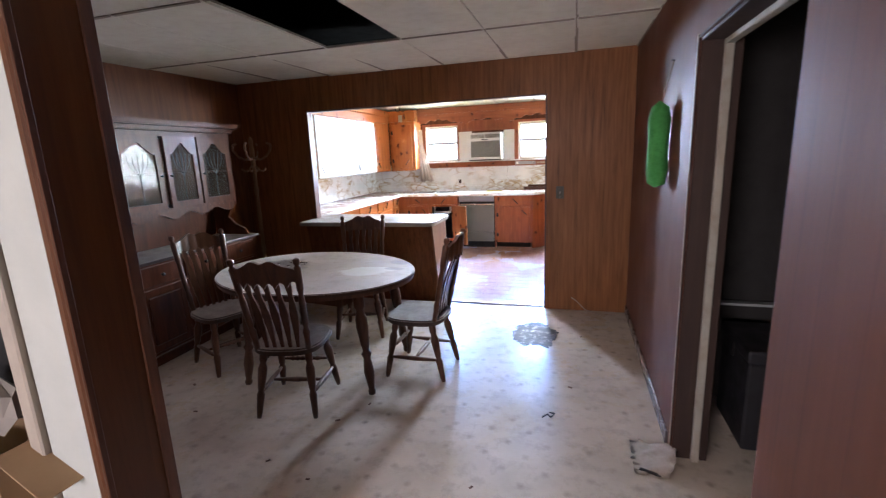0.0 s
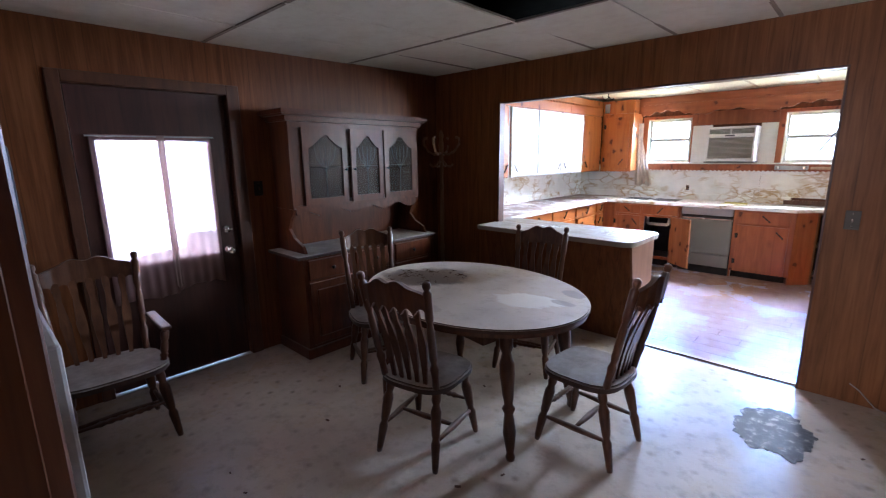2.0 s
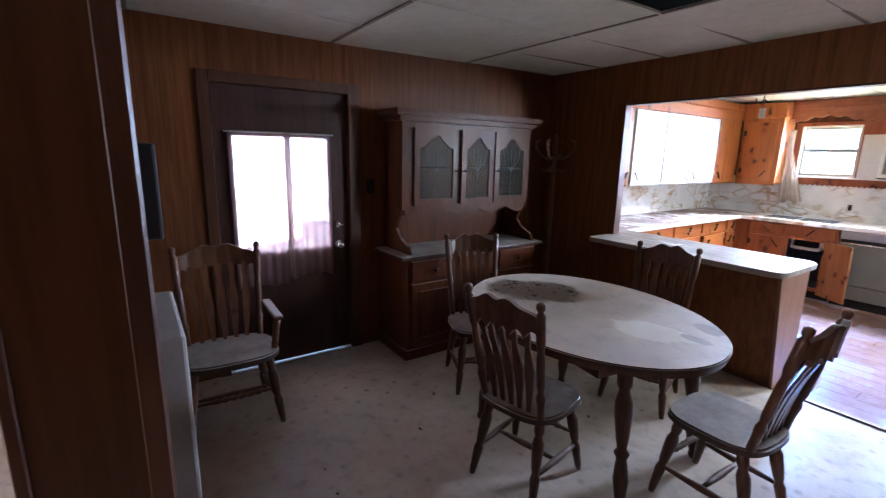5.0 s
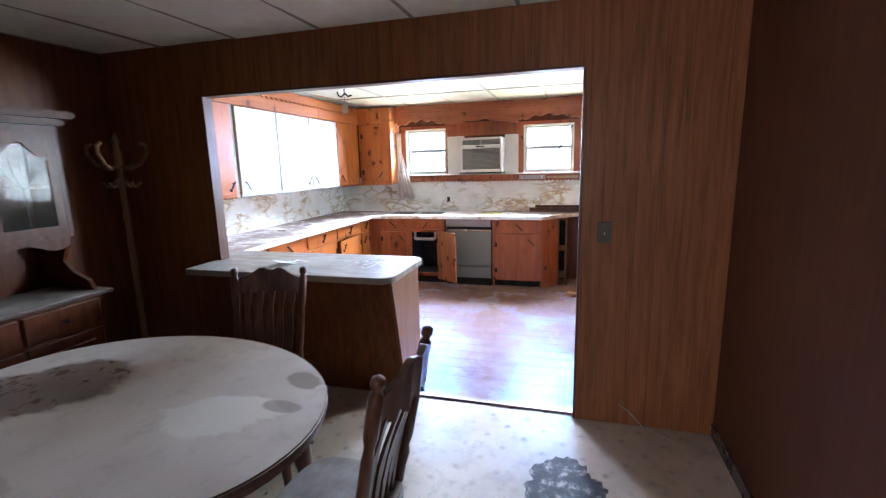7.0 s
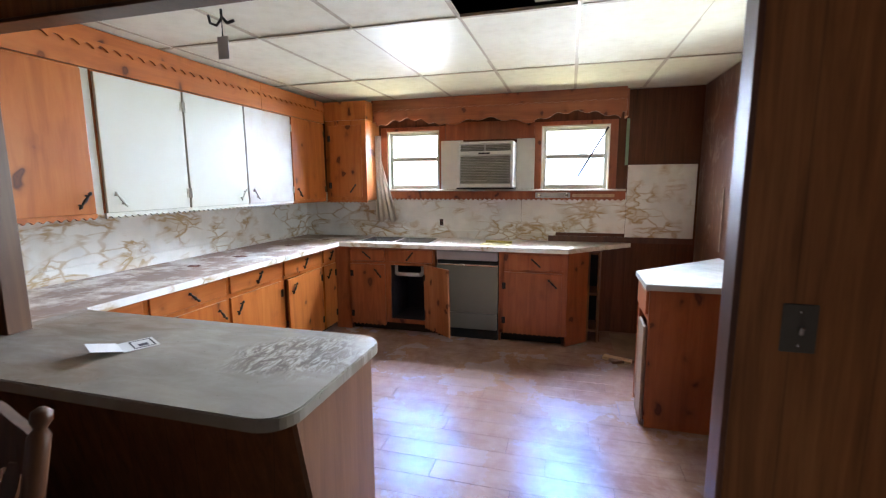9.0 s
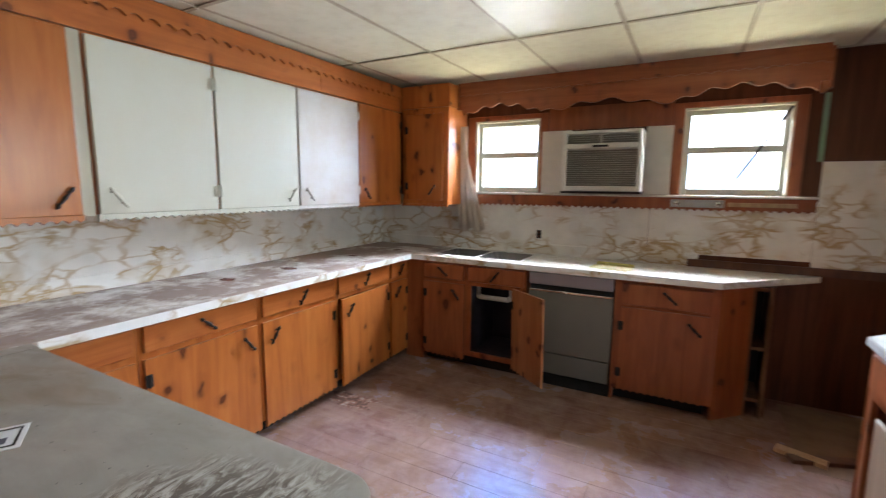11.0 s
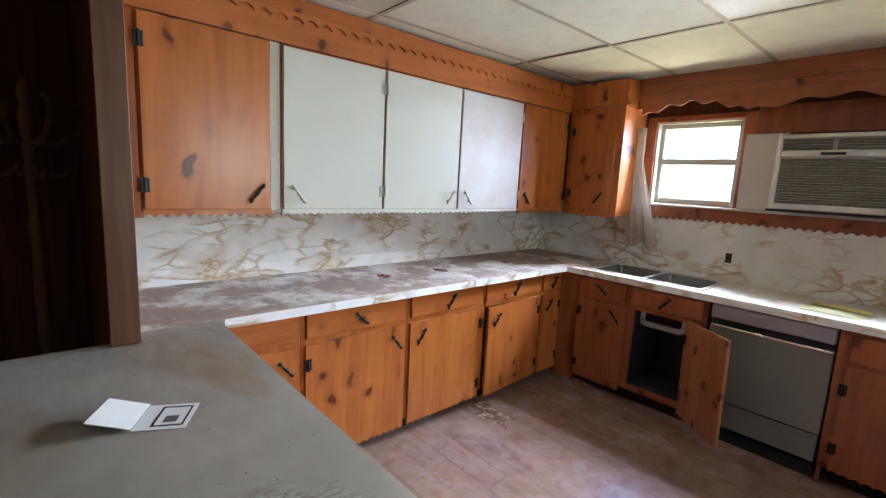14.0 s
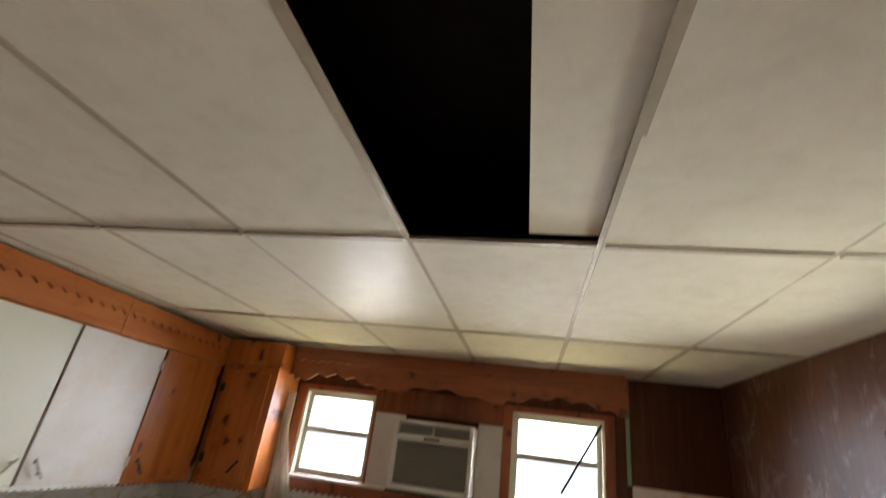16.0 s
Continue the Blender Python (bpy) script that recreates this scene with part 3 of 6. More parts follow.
# casing and jamb wood darkened in colour because this doorway is in shade
trim("door_casing_hall", boxes((XR - 0.006, XR, HY1, HY1 + 0.014, 0, HZ + 0.014), (XR - 0.006, XR, HY0, HY1, HZ, HZ + 0.014), (XR + 0.002, XR + 0.16, HY1 - 0.016, HY1, 0, HZ), (XR + 0.002, XR + 0.16, HY0, HY1 - 0.016, HZ - 0.016, HZ), bevel=0.003), wood("shaded_jamb_wood", (0.022, 0.010, 0.006), (0.036, 0.017, 0.010), (0.055, 0.027, 0.016), rough=0.6), "brown casing round the doorway, darkened for its shade")
trim("door_casing_white", boxes((XR + 0.085, XR + 0.12, HY1 - 0.04, HY1 - 0.0165, 0, HZ - 0.0165), (XR + 0.085, XR + 0.12, HY0, HY1 - 0.04, HZ - 0.04, HZ - 0.0165), bevel=0.004), plain("chipped_casing_paint", (0.34, 0.31, 0.25), 0.6, 0, 0.5, 14, (0.20, 0.13, 0.08)), "chipped white casing inside the dark doorway")
trim("casing_edge", boxes((XR - 0.008, XR - 0.0005, HY1 + 0.0145, HY1 + 0.024, 0, HZ + 0.02), bevel=0.002), plain("worn_pale_edge", (0.42, 0.33, 0.25), 0.6, 0, 0.7, 18, (0.12, 0.06, 0.03)), "worn pale edge strip of the dark doorway")
trim("post_casing", boxes((SX - 0.002, SX + 0.018, 0.682, 0.858, 0, ZD - 0.004), bevel=0.004), LINING, "brown casing at the end of the wall")
trim("post_corner_strip", boxes((SX + 0.0185, SX + 0.026, 0.825, 0.855, 0, ZD - 0.006), (SX + 0.0185, SX + 0.026, 0.684, 0.70, 0, ZD - 0.006), bevel=0.002), TRIM, "narrow brown strips on the end of the wall")
trim("hall_door_frame", boxes((SX - 0.175, SX - 0.135, 0.67, 0.70, 0, 2.1), bevel=0.004), plain("greyish_trim", (0.34, 0.29, 0.24), 0.5), "narrow greyish strip beside the white wall")

# entry door with its casing
trim("door_casing_entry", boxes((XL, XL + 0.018, DY0 - 0.07, DY0, 0, DZ + 0.07), (XL, XL + 0.018, DY1, DY1 + 0.09, 0, DZ + 0.07), (XL, XL + 0.018, DY0, DY1, DZ, DZ + 0.07), bevel=0.004), TRIM, "brown casing round the entry door")
DOORWOOD = wood("dark_door", (0.032, 0.011, 0.007), (0.060, 0.020, 0.013), (0.085, 0.031, 0.020), rough=0.45)
door = tagged(thing("door_1", "dark brown entry door with a curtained window", "door"), kind="structure")
GY0, GY1, GZ0, GZ1 = 1.41, 2.09, 0.87, 1.71
part("door_leaf", boxes((XL - 0.07, XL - 0.03, DY0 + 0.01, GY0, 0.012, DZ - 0.004), (XL - 0.07, XL - 0.03, GY1, DY1 - 0.01, 0.012, DZ - 0.004),
     (XL - 0.07, XL - 0.03, GY0, GY1, 0.012, GZ0), (XL - 0.07, XL - 0.03, GY0, GY1, GZ1, DZ - 0.004)), DOORWOOD, door)
pane = part("pane", boxes((XL - 0.053, XL - 0.049, GY0, GY1, GZ0, GZ1)), GLASS, door)
pane.visible_shadow = False
part("glazing_bead", boxes((XL - 0.03, XL - 0.022, GY0 - 0.02, GY0 + 0.012, GZ0 - 0.02, GZ1 + 0.02), (XL - 0.03, XL - 0.022, GY1 - 0.012, GY1 + 0.02, GZ0 - 0.02, GZ1 + 0.02),
     (XL - 0.03, XL - 0.022, GY0 + 0.012, GY1 - 0.012, GZ0 - 0.02, GZ0 + 0.012), (XL - 0.03, XL - 0.022, GY0 + 0.012, GY1 - 0.012, GZ1 - 0.012, GZ1 + 0.02)), DOORWOOD, door)
side = Matrix.Translation((XL - 0.03, 2.155, 0.885)) @ Matrix.Rotation(radians(90), 4, "Y")
part("knob", smooth(lathe([(0.032, 0), (0.032, 0.006), (0.012, 0.01), (0.012, 0.035), (0.026, 0.045), (0.029, 0.06), (0.022, 0.072), (0.004, 0.075)], 16, None, side)), CHROME, door, "chrome door knob")
side = Matrix.Translation((XL - 0.03, 2.155, 1.045)) @ Matrix.Rotation(radians(90), 4, "Y")
lock = smooth(lathe([(0.03, 0), (0.03, 0.012), (0.022, 0.02)], 16, None, side))
part("deadbolt", lock, CHROME, door, "chrome deadbolt")
part("thumb_turn", boxes((XL - 0.012, XL + 0.006, 2.125, 2.185, 1.038, 1.052), bevel=0.003), CHROME, door)
trim("door_stop", boxes((XL - 0.10, XL - 0.0705, DY0, DY0 + 0.03, 0, DZ), (XL - 0.10, XL - 0.0705, DY1 - 0.03, DY1, 0, DZ), (XL - 0.10, XL - 0.0705, DY0 + 0.03, DY1 - 0.03, DZ - 0.03, DZ)), TRIM, "brown stop round the entry door")
trim("door_sill", boxes((XL - 0.14, XL - 0.002, DY0, DY1, -0.02, 0.004)), ALU, "worn metal sill under the entry door")


def sheer(name, colour, glow):
    m, n, l, b = material(name, 0.9)
    out = n["Material Output"]
    tr, mixer = n.new("ShaderNodeBsdfTranslucent"), n.new("ShaderNodeMixShader")
    tp, mixer2 = n.new("ShaderNodeBsdfTransparent"), n.new("ShaderNodeMixShader")
    b.inputs["Base Color"].default_value = (*colour, 1)
    tr.inputs[0].default_value = (*colour, 1)
    mixer.inputs[0].default_value, mixer2.inputs[0].default_value = 0.6, glow
    l.new(b.outputs[0], mixer.inputs[1])
    l.new(tr.outputs[0], mixer.inputs[2])
    l.new(mixer.outputs[0], mixer2.inputs[1])
    l.new(tp.outputs[0], mixer2.inputs[2])
    l.new(mixer2.outputs[0], out.inputs[0])
    return m


SHEER = sheer("sheer_curtain", (0.46, 0.29, 0.27), 0.22)
DENSE = sheer("gathered_curtain", (0.50, 0.36, 0.32), 0.02)


def cloth(u0, u1, z0, z1, at, folds, depth, axis="y", ragged=0.0, flare=False, seed=1):
    """A hanging cloth with upright folds and an uneven hem."""
    rnd = random.Random(seed)
    bm, rows = bmesh.new(), []
    nu, nz = folds * 8, 14
    amp = [rnd.uniform(0.5, 1.0) for _ in range(folds + 1)]
    hem = [rnd.uniform(-ragged, ragged) for _ in range(folds + 2)]
    for k in range(nu + 1):
        f = k / nu
        i = min(int(f * folds), folds - 1)
        col = []
        for j in range(nz + 1):
            g = j / nz
            z = z1 + (z0 + hem[i] * (1 - (f * folds - i)) + hem[i + 1] * (f * folds - i) - z1) * g
            u = u0 + (u1 - u0) * f
            u = u0 + (u - u0) * (0.3 + 0.7 * max(0.0, (g - 0.3) / 0.7)) if flare else u
            off = at + depth * amp[i] * math.sin(f * folds * 2 * math.pi) * (0.35 + 0.65 * g)
            col.append(bm.verts.new((off, u, z) if axis == "y" else (u, off, z)))
        rows.append(col)
    for p, q in zip(rows, rows[1:]):
        for j in range(nz):
            bm.faces.new((p[j], p[j + 1], q[j + 1], q[j]))
    bmesh.ops.solidify(bm, geom=bm.faces[:], thickness=0.0015)
    return smooth(bm, 80)


curtain = thing("door_curtain", "sheer pinkish curtain hanging over the entry door window", "curtain")
part("curtain_panel", cloth(1.39, 1.775, 0.63, 1.735, XL - 0.004, 6, 0.008, ragged=0.02, seed=2), SHEER, curtain)
part("curtain_panel", cloth(1.765, 2.10, 0.66, 1.735, XL - 0.008, 5, 0.008, ragged=0.02, seed=5), SHEER, curtain)
part("gathered_edge", cloth(1.755, 1.80, 0.68, 1.73, XL + 0.004, 2, 0.006, ragged=0.02, seed=9), DENSE, curtain)
part("curtain_rod", tube([(XL - 0.004, 1.37, 1.725), (XL - 0.004, 2.12, 1.725)], 0.005), ALU, curtain)

# ---- kitchen ----
HANDLE = [(0.002, 0), (0.007, 0.06), (0.0105, 0.14), (0.004, 0.22), (0.006, 0.3), (0.0095, 0.5), (0.006, 0.7), (0.004, 0.78), (0.0105, 0.86), (0.007, 0.94), (0.002, 1)]


def pull(x, z, y, angle, parent, length=0.115, mat=None):
    """A spindle-shaped iron pull on two short posts, turned by an angle from upright."""
    dx, dz = math.sin(radians(angle)) * length / 2, math.cos(radians(angle)) * length / 2
    bm = turned((x - dx, y - 0.022, z - dz), (x + dx, y - 0.022, z + dz), HANDLE, 8)
    for s in (-0.55, 0.55):
        turned((x + s * dx, y, z + s * dz), (x + s * dx, y - 0.022, z + s * dz), [(0.006, 0), (0.004, 1)], 6, bm)
    return part("handle", smooth(bm), mat or IRON, parent, "painted pull" if mat else "black iron pull")


def hinge(x, z, y, parent, mat=None):
    bm = boxes((x - 0.017, x + 0.017, y - 0.004, y, z - 0.03, z + 0.03), bevel=0.002)
    turned((x, y - 0.006, z - 0.032), (x, y - 0.006, z + 0.032), [(0.005, 0), (0.005, 1)], 6, bm)
    return part("hinge", bm, mat or IRON, parent, "painted-over hinge" if mat else "black iron hinge")


def leaf(name, x0, x1, z0, z1, mat, parent, swing=0.0, side="left", thick=0.018, low=0.0, label=""):
    """A door or drawer front; swing opens it about its side. low: scallops along its lower edge."""
    w = x1 - x0
    if low:
        bm = wavy(0, w, z1 - z0, -low, low, 0.045, thick, "x", -thick, "scallop")
    else:
        bm = boxes((0, w, -thick, 0, 0, z1 - z0), bevel=0.004, segments=2)
    if side == "right":
        bmesh.ops.translate(bm, verts=bm.verts[:], vec=(-w, 0, 0))
    ob = part(name, bm, mat, parent, label)
    ob.matrix_local = pose(x0 if side == "left" else x1, -0.002, z0, 0, 0, swing)
    return ob


def carcass(w, d, z0, z1, rails, mat, parent):
    """Sides, bottom, back and a face frame with openings between the rails."""
    t = 0.018
    for name, spec in ([("side_panel", (0, t, 0.0205, d, z0, z1)), ("side_panel", (w - t, w, 0.0205, d, z0, z1)), ("bottom_panel", (t, w - t, 0.0205, d, z0, z0 + t)), ("back_panel", (t, w - t, d - 0.006, d, z0 + t, z1)),
                        ("stile", (0, 0.035, 0, 0.02, z0, z1)), ("stile", (w - 0.035, w, 0, 0.02, z0, z1))] + [("rail", (0.035, w - 0.035, 0, 0.02, a, b)) for a, b in rails]):
        # back panels are coloured dark for the shade inside a cabinet
        part(name, boxes(spec), INSIDE_SHADE if name == "back_panel" else mat, parent)


def base_unit(w, m, mat, mat_h, label, drawer=True, door=True, pull_side="right", handle_angle=35, swing=0.0, depth=0.60, group="kitchen base cabinets", dz=0.70, drawer_angle=40):
    u = thing("base_cabinet", label, "cabinet", group, m)
    carcass(w, depth, 0.10, 0.868, [(0.10, 0.14), (dz - 0.008, dz + 0.022), (0.845, 0.868)], mat, u)
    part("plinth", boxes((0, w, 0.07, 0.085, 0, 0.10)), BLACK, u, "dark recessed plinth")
    if drawer:
        d = leaf("drawer", 0.022, w - 0.022, dz + 0.028, 0.852, mat_h, u)
        if drawer_angle:
            pull((w - 0.044) / 2, 0.062, -0.018, drawer_angle, d)
    if door:
        d = leaf("door", 0.018, w - 0.018, 0.075, dz - 0.005, mat, u, swing, "left" if pull_side == "right" else "right", low=0.013)
        wd, hd = w - 0.036, dz - 0.08
        hx = (wd - 0.07) if pull_side == "right" else -(wd - 0.07)
        pull(hx, hd - 0.085, -0.018, handle_angle, d)
        ex = 0.012 if pull_side == "right" else -0.012
        hinge(ex, hd - 0.10, -0.018, d)
        hinge(ex, 0.10, -0.018, d)
    return u


XF, YF = -2.745, 7.40
bays = [(4.84, 5.22, "right", -40, 0), (5.22, 5.86, "right", -38, -48), (5.86, 6.495, "left", 35, 36), (6.495, 7.13, "left", 40, 34), (7.13, 7.40, "left", 38, 36)]
for k, (a, c, s, h, g) in enumerate(bays):
    base_unit(c - a - 0.002, pose(XF, a + 0.001, 0, 0, 0, 90), PINE, PINE_H, "orange knotty pine base cabinet with iron pulls", pull_side=s, handle_angle=h, drawer_angle=g, swing=(3.0 if k == 3 else 0.0) * (1 if s == "left" else -1))
base_unit(0.41, pose(-2.575, YF, 0), PINE_SHADED, PINE_SHADED, "knotty pine base cabinet in the corner, its shade coloured in", pull_side="right", handle_angle=-40, depth=0.54, drawer_angle=-52)
sinkcab = base_unit(0.50, pose(-2.163, YF, 0), PINE_SHADED, PINE_SHADED, "pine sink cabinet standing open with its door askew", door=False, depth=0.54)
BARE = wood("bare_pine_back", (0.26, 0.095, 0.035), (0.38, 0.165, 0.068), (0.46, 0.22, 0.10), (9, 9, 0.8), 0.5, 0.4, deep=1.2)
sd = leaf("door", 0.0, 0.40, 0.075, 0.70, BARE, sinkcab, 0, "left", low=0.013, label="orange pine door hanging wide open")
sd.matrix_local = pose(0.41, -0.012, 0.085, 0, -1.5, -39)
hinge(0.01, 0.5, -0.018, sd)
pull(0.32, 0.42, 0.02, -40, sd)
part("drain_pipe", smooth(tube([(0.03, 0.16, 0.80), (0.03, 0.16, 0.60), (0.05, 0.14, 0.575), (0.30, 0.14, 0.575), (0.33, 0.14, 0.60), (0.33, 0.14, 0.80)], 0.021, 12)), plain("white_plastic_pipe", (0.72, 0.72, 0.7), 0.35), sinkcab, "white plastic drain pipe")

# lining added in near black to paint the shade inside the open cabinet
part("dark_lining", boxes((0.024, 0.476, 0.025, 0.52, 0.1185, 0.122), (0.019, 0.024, 0.025, 0.53, 0.12, 0.86), (0.476, 0.481, 0.025, 0.53, 0.12, 0.86), (0.024, 0.476, 0.52, 0.53, 0.12, 0.86)), plain("cabinet_shade", (0.03, 0.03, 0.045), 0.8), sinkcab, "lining coloured dark for the shade inside the sink cabinet")
trim("corner_stile", boxes((XF - 0.001, -2.577, YF, YF + 0.02, 0.0, 0.868)), PINE_SHADED, "pine strip closing the cabinet corner")

# dishwasher
dw = thing("dishwasher", "old grey dishwasher with a steel control strip", "dishwasher", m=pose(-1.645, YF, 0))
part("body", boxes((0.005, 0.595, 0.02, 0.54, 0.0, 0.865)), BLACK, dw)
APPL = plain("greenish_grey_enamel", (0.155, 0.155, 0.128), 0.45, 0.1, 0.15, 3)
part("door_panel", boxes((0.005, 0.595, -0.02, 0.018, 0.265, 0.735), bevel=0.006, segments=2), APPL, dw)
part("lower_panel", boxes((0.01, 0.59, -0.008, 0.018, 0.10, 0.258), bevel=0.004), APPL, dw)
part("control_panel", boxes((0.005, 0.595, -0.03, 0.018, 0.775, 0.862), bevel=0.006, segments=2), plain("dull_steel_strip", (0.30, 0.32, 0.36), 0.36, 0.7, 0.02, 2.0), dw, "brushed steel control strip")
part("handle_slot", boxes((0.012, 0.588, -0.012, 0.018, 0.738, 0.772)), BLACK, dw)
part("chrome_strip", boxes((0.005, 0.595, -0.026, 0.018, 0.722, 0.737), bevel=0.003), CHROME, dw)
part("kick_plate", boxes((0.01, 0.59, 0.03, 0.04, 0.0, 0.095)), BLACK, dw)

# right end of the run, with its slanted side
endcab = thing("end_cabinet", "pine cabinet with a slanted end panel, its shade coloured in", "cabinet", "kitchen base cabinets")
part("front_panel", boxes((-1.04, -0.42, YF, YF + 0.02, 0.09, 0.868)), PINE_SHADED, endcab)
part("drawer", boxes((-0.99, -0.47, YF - 0.014, YF - 0.002, 0.70, 0.845), bevel=0.004), PINE_SHADED, endcab)
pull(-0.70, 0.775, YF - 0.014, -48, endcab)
ed = leaf("door", -0.99, -0.47, 0.10, 0.68, PINE_SHADED, endcab, low=0.012)
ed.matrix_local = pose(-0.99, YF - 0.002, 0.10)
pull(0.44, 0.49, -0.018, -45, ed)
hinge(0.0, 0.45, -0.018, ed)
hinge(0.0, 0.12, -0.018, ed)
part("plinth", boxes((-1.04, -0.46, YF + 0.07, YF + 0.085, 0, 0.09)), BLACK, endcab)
part("slanted_panel", prism([(-0.42, YF), (-0.235, YF + 0.185), (-0.247, YF + 0.197), (-0.433, YF + 0.014)], 0.0, 0.868), PINE_SHADED, endcab, "slanted pine end panel, shaded by colour")
RAW = wood("raw_board_edge", (0.10, 0.047, 0.022), (0.16, 0.078, 0.04), (0.21, 0.11, 0.06), (9, 9, 0.9), 0.6)
for ax in (-0.232, -0.137):
    part("shelf_post", prism([(ax, YF + 0.188), (ax + 0.014, YF + 0.202), (ax + 0.002, YF + 0.216), (ax - 0.012, YF + 0.202)], 0.0, 0.868), RAW, endcab, "raw edge of an open shelf")
for az in (0.10, 0.45, 0.838):
    part("shelf", prism([(-0.219, YF + 0.204), (-0.139, YF + 0.204), (-0.139, 7.92), (-0.219, 7.92)], az, az + 0.02), RAW, endcab)
# black back painted in for the dark void of the open shelves
part("shelf_back", boxes((-0.222, -0.132, 7.921, 7.935, 0.0, 0.868)), BLACK, endcab)
part("side_panel", boxes((-0.128, -0.112, YF + 0.218, 7.94, 0.0, 0.868)), PANEL_DIM, endcab, "dark panel closing the open shelves")
part("side_board", boxes((-1.04, -1.022, YF + 0.02, 7.94, 0.0, 0.868)), PINE_SHADED, endcab)

# worktop: one continuous slab with the sink's hole and a cut-off end
SKX0, SKX1, SKY0, SKY1 = -2.50, -1.74, 7.46, 7.86
wt = thing("worktop", "dusty marble-patterned worktop with dirt stains", "worktop")
CY = 7.355
for spec in ((XL, -2.67, YK + 0.005, CY, 0.872, 0.912), (XL, SKX0, CY, YB, 0.872, 0.912), (SKX0, SKX1, CY, SKY0, 0.872, 0.912), (SKX0, SKX1, SKY1, YB, 0.872, 0.912)):
    part("slab", boxes(spec), WORKTOP, wt)
part("slab", prism([(SKX1, CY), (-0.42, CY), (0.16, 7.93), (0.16, YB), (SKX1, YB)], 0.872, 0.912), WORKTOP, wt)
part("edge_strip", boxes((-2.6695, -2.666, 4.86, CY - 0.001, 0.871, 0.9125), (-2.666, -0.42, CY - 0.0035, CY - 0.0005, 0.871, 0.9125)), MARBLE, wt, "pale marble-patterned front edge")
part("upstand", boxes((XL, XL + 0.018, YK + 0.005, YB, 0.912, 1.00), (XL + 0.018, -0.55, YB - 0.018, YB, 0.912, 1.00), bevel=0.003), MARBLE, wt, "marble-patterned upstand")
lone("loose_board", turn_up(boxes((-0.62, 0.70, -0.012, 0.0, 0, 0.055)), Matrix.Translation((0, YB - 0.03, 0.914))), TRIM, "brown board standing at the back of the worktop", "board")
# one steel in two tones: bowls darkened for shade, rim brightened as lit
BOWL = plain("shaded_sink_bowl", (0.24, 0.235, 0.225), 0.45, 0.6, 0.3)
sink = thing("sink", "double-bowl stainless steel sink, dirty", "sink")
RIM = boxes((SKX0 - 0.02, SKX1 + 0.02, SKY0 - 0.02, SKY0 + 0.012, 0.9125, 0.917), (SKX0 - 0.02, SKX1 + 0.02, SKY1 - 0.012, SKY1 + 0.02, 0.9125, 0.917),
            (SKX0 - 0.02, SKX0 + 0.012, SKY0 + 0.012, SKY1 - 0.012, 0.9125, 0.917), (SKX1 - 0.012, SKX1 + 0.02, SKY0 + 0.012, SKY1 - 0.012, 0.9125, 0.917),
            (-2.135, -2.105, SKY0 + 0.012, SKY1 - 0.012, 0.9125, 0.917))
part("rim", RIM, plain("lit_sink_rim", (0.72, 0.72, 0.70), 0.35, 0.4, 0.12), sink)


def bowl(x0, x1, y0, y1, top, deep):
    bm = bmesh.new()
    r0 = [bm.verts.new(c) for c in ((x0, y0, top), (x1, y0, top), (x1, y1, top), (x0, y1, top))]
    r1 = [bm.verts.new(c) for c in ((x0 + 0.03, y0 + 0.03, top - deep), (x1 - 0.03, y0 + 0.03, top - deep), (x1 - 0.03, y1 - 0.03, top - deep), (x0 + 0.03, y1 - 0.03, top - deep))]
    for k in range(4):
        j = (k + 1) % 4
        bm.faces.new((r0[k], r1[k], r1[j], r0[j]))
    bm.faces.new(r1)
    bmesh.ops.bevel(bm, geom=[e for e in bm.edges if not e.is_boundary], offset=0.025, segments=3, affect="EDGES")
    bmesh.ops.solidify(bm, geom=bm.faces[:], thickness=-0.001)
    return smooth(bm)


part("bowl", bowl(SKX0 + 0.012, -2.135, SKY0 + 0.012, SKY1 - 0.012, 0.916, 0.17), BOWL, sink)
part("bowl", bowl(-2.105, SKX1 - 0.012, SKY0 + 0.012, SKY1 - 0.012, 0.916, 0.17), BOWL, sink)

# marble sheets on the walls
trim("backsplash_west", boxes((XL, XL + 0.008, YK + 0.005, YB, 1.00, 1.34)), MARBLE, "marble-patterned laminate sheet behind the worktop", "backsplash")
trim("backsplash_north", boxes((XL + 0.008, -0.90, YB - 0.008, YB, 1.00, 1.40), (-0.897, 0.10, YB - 0.008, YB, 1.00, 1.40), (0.103, 0.70, YB - 0.008, YB, 0.96, 1.66)), MARBLE, "cracked marble-patterned laminate sheets under the windows", "backsplash")

# wall cabinets
XU = -2.93


